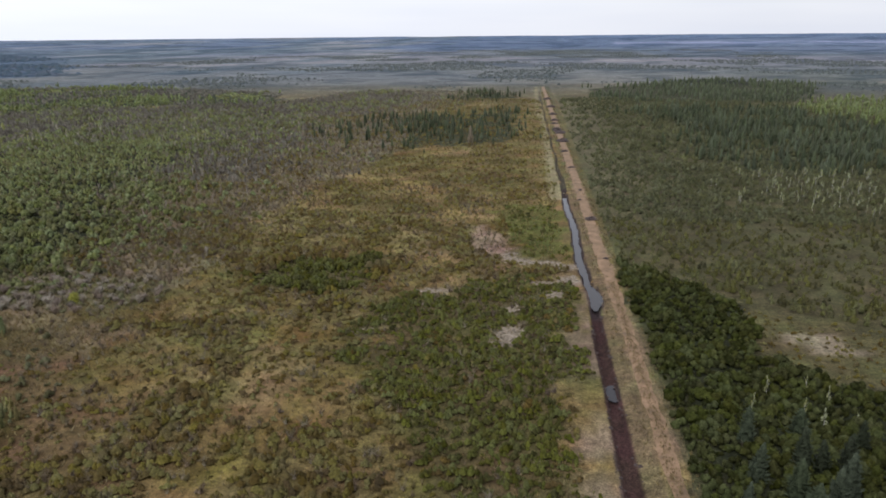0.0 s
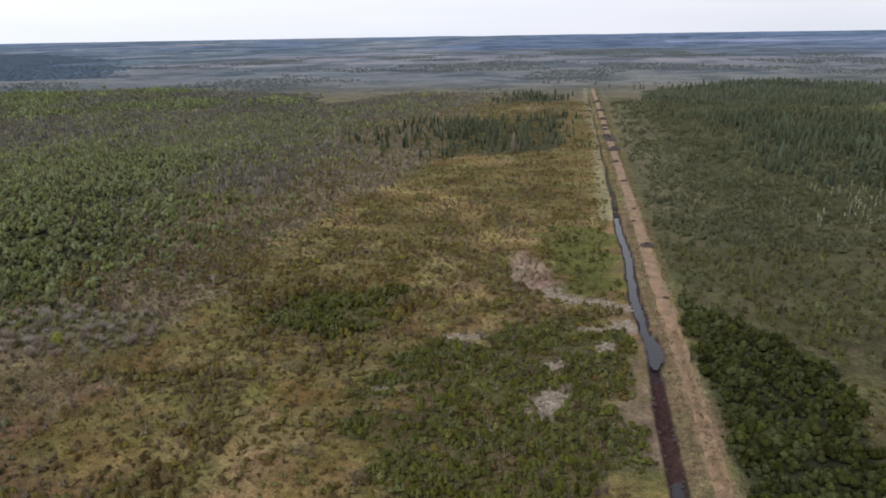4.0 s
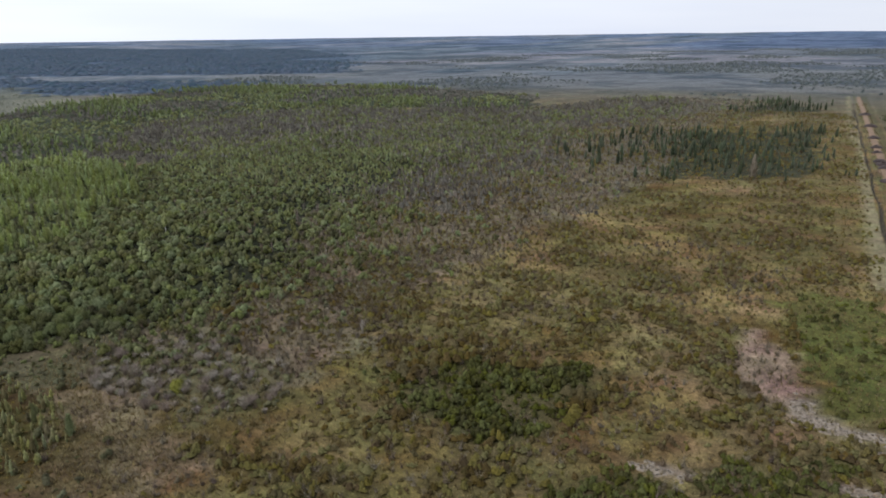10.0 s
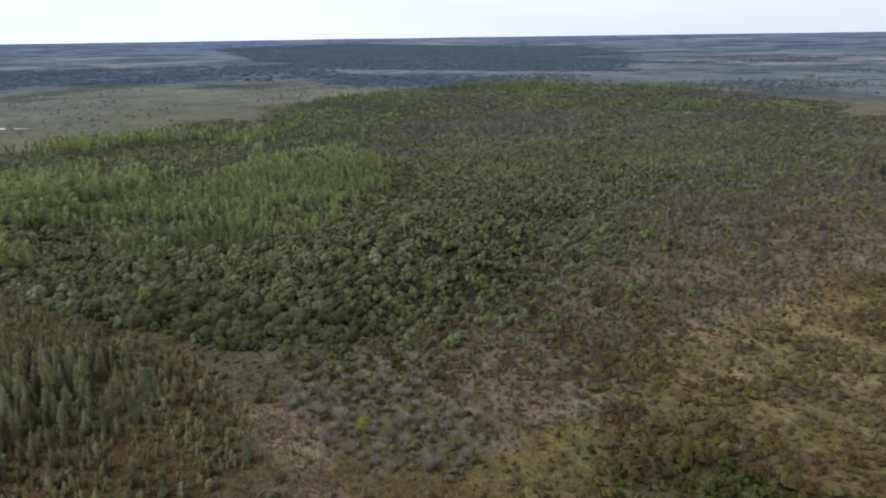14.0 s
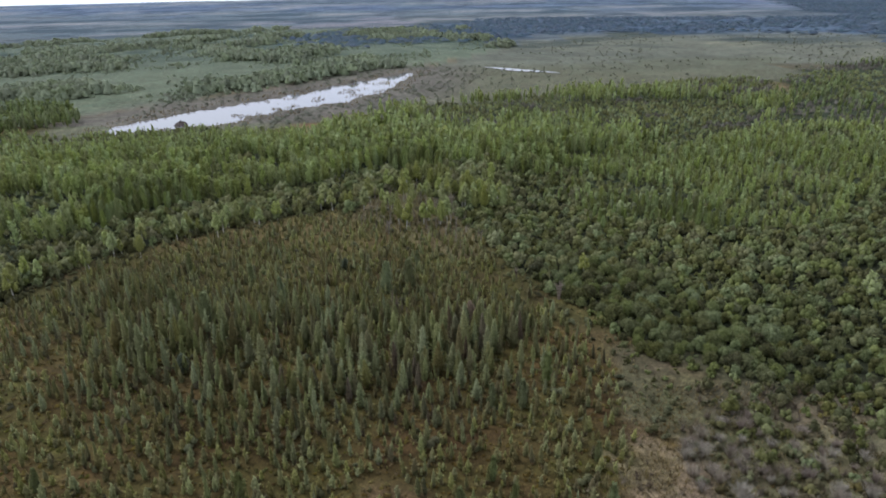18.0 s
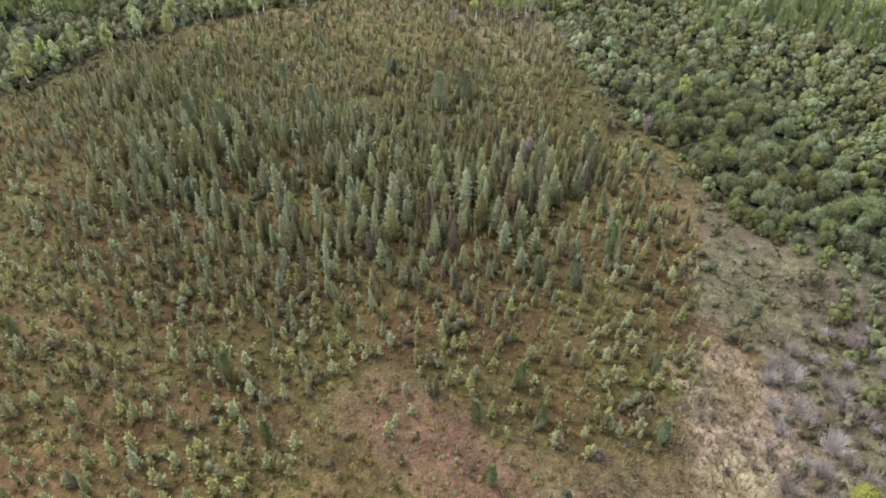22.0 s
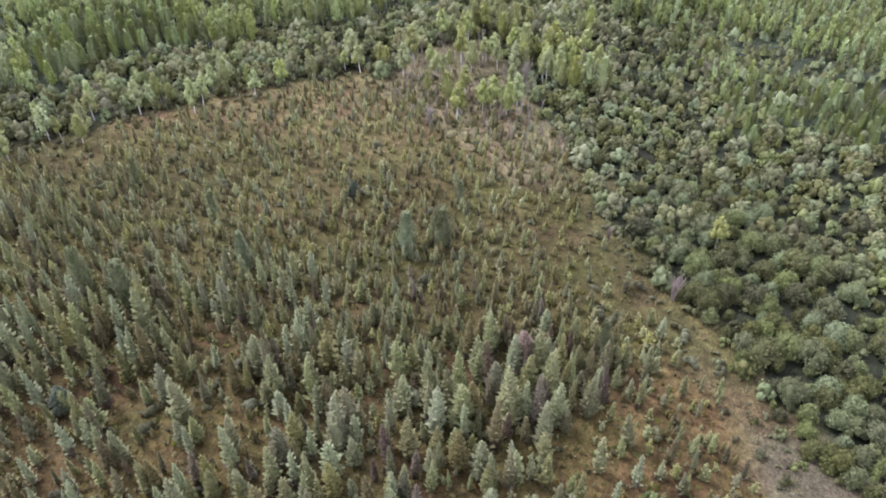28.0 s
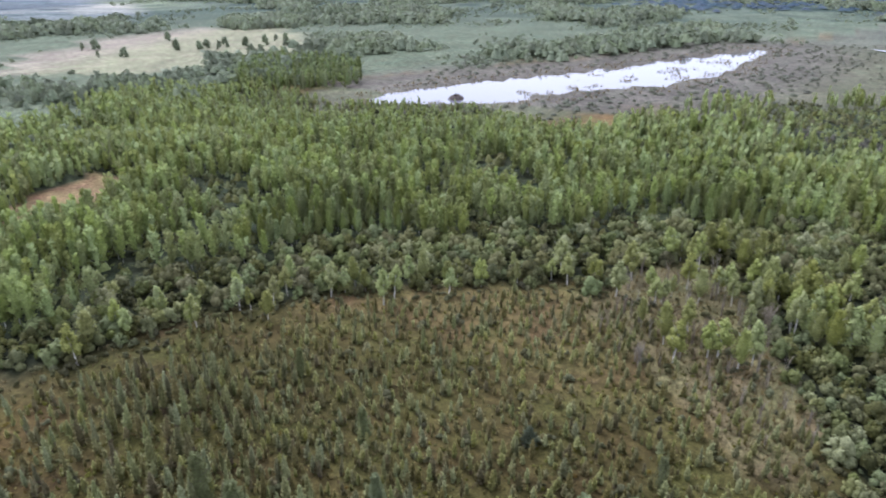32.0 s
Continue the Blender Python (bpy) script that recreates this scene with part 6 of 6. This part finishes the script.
zx2, zy2 = zx2[keep], zy2[keep]
thicket("east_birches", PALE_BIRCH, zx2, zy2, rng.uniform(2.2, 4.2, len(zx2)), (BIRCH, BARK_PALE), "pale open birch copse beside the spruces", "birch copse", 1.1, seed=64)

# far woods
FAR_BUSH = [bushy(s + 300, 2, 0.12, width=1.1, lumps=0, stems=0, fine=(2, 6)) for s in range(4)]
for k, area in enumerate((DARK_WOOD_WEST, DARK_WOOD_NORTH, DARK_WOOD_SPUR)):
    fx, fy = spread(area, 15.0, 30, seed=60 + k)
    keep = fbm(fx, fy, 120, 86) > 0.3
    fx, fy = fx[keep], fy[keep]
    thicket("far_wood", FAR_BUSH, fx, fy, rng.uniform(2.2, 3.4, len(fx)), (SPRUCE_HAZY,), "far dark spruce wood", "spruce wood", 3.8, seed=62 + k)

FAR_TREE = [dome(s + 310, 3, 8, 0.17, width=0.5, fine=(2, 6)) for s in range(4)]
NORTH_COUNTRY = [(-620, 640), (-900, 820), (-800, 1500), (-200, 2100), (500, 2100), (700, 700), (250, 560), (100, 760), (0, 690), (-200, 650), (-440, 700)]
WEST_COUNTRY = [(-318, -124), (-200, -120), (-130, -230), (-330, -520), (-700, -640), (-1250, -300), (-1150, 80), (-760, 130), (-545, 62), (-520, 30), (-470, -10), (-400, -50), (-350, -82)]
fx, fy = spread(NORTH_COUNTRY, 8.5, 20, seed=74)
keep = fbm(fx, fy, 120, 87) + 0.03 * rng.uniform(-1, 1, len(fx)) > 0.57
fx, fy = fx[keep], fy[keep]
thicket("northern_scrub", FAR_BUSH, fx, fy, rng.uniform(1.2, 3.4, len(fx)), (HAZY_SCRUB,), "far scrub and copses on the northern bog", "far scrub", 1.3, seed=75)
fx, fy = spread(WEST_COUNTRY, 7.2, 12, seed=76)
keep = (fbm(fx, fy * 1.4, 70, 88) + 0.08 * rng.uniform(-1, 1, len(fx)) > 0.46) & ~inside(FIELD, fx, fy, 3, 20) & (lake_gap(fx, fy) > 28)
keep &= ~inside([(-470, -440), (-480, -600), (-620, -600), (-540, -460)], fx, fy, 6, 30)
fx, fy = fx[keep], fy[keep]
thicket("western_woods", FAR_TREE, fx, fy, rng.uniform(0.8, 1.4, len(fx)) * (1.6 + 4.2 * smooth(fbm(fx, fy * 1.4, 70, 88), 0.52, 0.66)), (HAZY_GREEN,), "mixed green woods and hedges beyond the lake", "far woods", 1.5, seed=77)
fx, fy = spread([(-480, 262), (-395, 100), (-400, 60), (-540, 70), (-780, 150), (-1000, 420), (-760, 540), (-560, 400)], 11, 10, seed=78)
keep = fbm(fx, fy * 1.4, 60, 89) + 0.15 * rng.uniform(-1, 1, len(fx)) > 0.52
fx, fy = fx[keep], fy[keep]
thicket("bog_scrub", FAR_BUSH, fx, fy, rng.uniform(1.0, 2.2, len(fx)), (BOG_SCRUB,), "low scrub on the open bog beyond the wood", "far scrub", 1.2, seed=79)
fx, fy = spread(LAKE_COPSE, 3.2, 4.0, seed=107)
keep = lake_gap(fx, fy) > 6
thicket("lakeside_copse", ASPEN_FAR, fx[keep], fy[keep], rng.uniform(4.5, 7.5, keep.sum()), (FAR_ASPEN, BARK_PALE), "green aspen copse at the end of the lake", "aspen wood", 1.2, seed=108)
for k, area in enumerate(FIELD_COPSES):
    fx, fy = spread(area, 4.0, 5.0, seed=109 + k)
    thicket("field_copse", FAR_TREE, fx, fy, rng.uniform(3.5, 6.0, len(fx)), (HAZY_GREEN,), "dark green copse beside the mown field", "copse", 1.0, seed=113 + k)
hedge_x = np.array([-426, -418, -409, -401, -372, -366, -360, -421, -414, -430, -438, -352, -345, -392, -399, -384, -445], float)
hedge_y = np.array([-218, -226, -233, -240, -300, -292, -296, -295, -288, -205, -212, -250, -262, -236, -228, -246, -226], float)
field_trees = [plant_model("field_tree", ALDER_MID[s], (HAZY_GREEN, BARK_GREY), ("crown", "trunk"), "rounded lone green tree in a pale mown field", "tree", "trees in the field") for s in range(2)]
plant_out(field_trees, hedge_x, hedge_y, rng.uniform(4, 7, len(hedge_x)), 0.7, seed=80)

# the lake
gx2, gy2 = np.meshgrid(np.arange(-560, -290, 6.0), np.arange(-90, 70, 6.0))
c2 = (np.arange(gx2.shape[0] - 1)[:, None] * gx2.shape[1] + np.arange(gx2.shape[1] - 1)[None, :]).ravel()
mid_x, mid_y = gx2[:-1, :-1].ravel() + 3, gy2[:-1, :-1].ravel() + 3
c2 = c2[lake_gap(mid_x, mid_y) < 14]
lake_quads = np.stack([c2, c2 + 1, c2 + gx2.shape[1] + 1, c2 + gx2.shape[1]], 1)
lake_me = quad_mesh("lake", np.stack([gx2.ravel(), gy2.ravel(), np.full(gx2.size, -0.55)], 1), lake_quads, [LAKE_WATER])
tagged(new("water", lake_me), "bright shallow lake reflecting the overcast sky", "lake", kind="structure")


def clod(seed, rows=4, cols=8, flat=0.5):
    """One metre wide uneven lump with a rough outline."""
    r = np.random.default_rng(seed)
    v = [(0, 0, flat)]
    for i in range(1, rows + 1):
        for k in range(cols):
            w, d = 6.283 * k / cols + r.uniform(-0.2, 0.2), 0.5 * i / rows * r.uniform(0.8, 1.2)
            v.append((d * math.cos(w), d * math.sin(w), flat * math.cos(1.57 * i / rows) * r.uniform(0.7, 1.2) - 0.04 * (i == rows)))
    q = [(0, 1 + k, 2 + k, 1 + (k + 2) % cols) for k in range(0, cols, 2)]
    for i in range(rows - 1):
        for k in range(cols):
            q.append((1 + i * cols + k, 1 + i * cols + (k + 1) % cols, 1 + (i + 1) * cols + (k + 1) % cols, 1 + (i + 1) * cols + k))
    return np.array(v, float), np.array(q), np.zeros(len(q), int)


# bleached crust where water has dried out
PLATES = [clod(s + 320, 3, 8, 0.3) for s in range(5)]
kx, ky = [], []
for x0, y0, w, h in CRUST_SPOTS:
    n = int(10 + 6 * w * h)
    kx += list(x0 + rng.normal(0, 0.6, n) * w)
    ky += list(y0 + rng.normal(0, 0.6, n) * h)
kx, ky = np.array(kx), np.array(ky)
thicket("pale_crust", PLATES, kx, ky, rng.uniform(0.35, 0.6, len(kx)), (CRUST,), "bleached plates of dried-out crust between the shrubs", "dry crust", 2.0, seed=81, sink=0.0)

# wet peat thrown up along the ditch and over the track
CLODS = [clod(s + 330, 4, 8, 0.4) for s in range(4)]
heaps = [plant_model("peat_heap", s, (PEAT,), ("lump",), "dark wet heap of dug peat lying on the dirt track", "peat heap", "peat heaps on the track") for s in CLODS]
heap_x = np.array([0.1, -0.3, 0.5, 0.2, 0.9, -0.5, 0.1, 0.8, -0.6, 0.3, -0.9, 0.4, 0.9, 0.0, 0.6, -0.3, 0.2, 0.5, -0.7, 0.3])
heap_y = np.array([372.0, 380, 366, 337, 341, 307, 269, 269.5, 268.5, 228, 214, 190.6, 191.5, 189.8, 155, 420, 452, 500, 405, 560])
heap_s = np.array([2.6, 2.4, 2.2, 2.6, 2.0, 1.4, 1.2, 0.9, 1.0, 0.8, 0.9, 1.3, 1.1, 1.0, 0.7, 2.2, 2.4, 2.6, 1.8, 2.6])
plant_out(heaps, road_x(heap_y) + heap_x, heap_y, heap_s * np.where(heap_y > 300, 1.3, np.where(np.abs(heap_y - 190.5) < 2, 1.3, 0.9)), 2.0, seed=82, sink=-0.1)
by_ = np.concatenate([rng.uniform(60, 225, 170), rng.uniform(225, 640, 130)])
side = np.where(rng.uniform(0, 1, len(by_)) < 0.5, -1, 1)
bx_ = ditch_x(by_) + side * (ditch_half(by_) * rng.uniform(0.8, 1.25, len(by_)))
thicket("ditch_clods", CLODS, bx_, by_, rng.uniform(0.2, 0.55, len(by_)), (PEAT,), "clods of dark peat along the ditch banks", "peat clods", 1.4, seed=83, sink=0.02)
pale_y = np.array([266.0, 228, 219.5, 300, 330, 352, 372, 395, 420, 450, 480])
pale = [plant_model("ditch_debris", CLODS[1], (CRUST,), ("lump",), "pale lump of dried mud in the ditch", "mud lump", "pale lumps in the ditch")]
plant_out(pale, ditch_x(pale_y) + rng.uniform(-0.5, 0.5, len(pale_y)), pale_y, rng.uniform(0.5, 1.0, len(pale_y)), 1.5, seed=84, sink=-0.1)
vy_ = rng.uniform(45, 640, 2600)
off = rng.normal(0, 0.55, len(vy_)) + np.where(rng.uniform(0, 1, len(vy_)) < 0.5, -2.2, 2.3)
thicket("verge_grass", TUFTS, road_x(vy_) + off, vy_, rng.uniform(0.25, 0.55, len(vy_)), (SEDGE,), "dry grass along both edges of the dirt track", "verge grass", 1.2, seed=85, sink=0.03)
my_ = rng.uniform(40, 140, 2400)
thicket("track_grass", TUFTS, road_x(my_) + rng.normal(0, 0.45, len(my_)), my_, rng.uniform(0.1, 0.26, len(my_)), (SEDGE,), "grass growing between the wheel ruts", "track grass", 1.5, seed=86, sink=-0.02)

# a beaver lodge in the lake and a fallen branch on the moor
lodge = plant_model("beaver_lodge", clod(340, 5, 8, 0.45), (PEAT,), ("mound",), "dark mound of a beaver lodge in the lake", "beaver lodge", "")
lodge.matrix_basis = pose(-334.8, -39.7, -0.75) @ Matrix.Diagonal((9, 7, 4.5, 1))
branch = plant_model("fallen_branch", twiggy(350, 7, 0.9, 0.02, 1), (GREY_TWIGS,), ("branch_fan",), "weathered grey fallen branch among low shrubs", "branch", "")
branch.matrix_basis = pose(-45.0, 106.2, float(ground_z(-45.0, 106.2)) + 0.15, 78, 10, 40) @ Matrix.Diagonal((1.6, 1.6, 2.2, 1))

rx, ry = spread([(-556, 70), (-290, 70), (-290, -100), (-556, -100)], 1.6, 0, seed=90)
gap = lake_gap(rx, ry)
keep = ((gap > -3.5) & (gap < 10) & (rng.uniform(0, 1, len(rx)) < 0.25)) | ((gap < -3) & (ry > 0.55 * rx + 172) & (fbm(rx, ry, 9, 99) > 0.63))
REEDS = [tuft(s + 360, 5, 0.14) for s in range(3)]
rx, ry = rx[keep], ry[keep]
thicket("reed_beds", REEDS, rx, ry, rng.uniform(0.7, 1.4, len(rx)), (SEDGE,), "reeds and sedge along the lake shore", "reeds", 0.8, seed=91, sink=0.0)

rx, ry = spread([(-575, 115), (-330, 60), (-290, -60), (-420, -100), (-575, -20)], 5.0, 0, seed=92)
gap = lake_gap(rx, ry)
keep = (gap > 4) & (gap < 70) & (fbm(rx, ry, 26, 93) + 0.2 * rng.uniform(-1, 1, len(rx)) > 0.44) & ~inside(ASPENS, rx, ry, 3)
thicket("marsh_shrubs", FAR_BUSH, rx[keep], ry[keep], rng.uniform(0.5, 1.2, keep.sum()), (BOG_SCRUB,), "low grey-brown shrubs on the lake's marshy margin", "low shrubs", 2.6, seed=94)

# a long pool on the western bog
turns = np.linspace(0, 2 * math.pi, 25)[:-1]
pool_r = 1 + 0.2 * np.sin(turns * 3) + 0.12 * np.sin(turns * 7)
along, across = 30 * pool_r * np.cos(turns), 5 * pool_r * np.sin(turns)
pool = np.stack([-530 + 0.7 * along - 0.7 * across, 123 + 0.7 * along + 0.7 * across, np.full(24, float(ground_z(-530, 123)) + 0.4)], 1)
pool = np.concatenate([[(-530, 123, pool[0, 2])], pool])
pool_quads = [(0, 1 + k, 2 + k, 1 + (k + 2) % 24) for k in range(0, 24, 2)]
tagged(new("water", quad_mesh("pool", pool, pool_quads, [LAKE_WATER])), "long bright pool on the open bog", "pool", kind="structure")
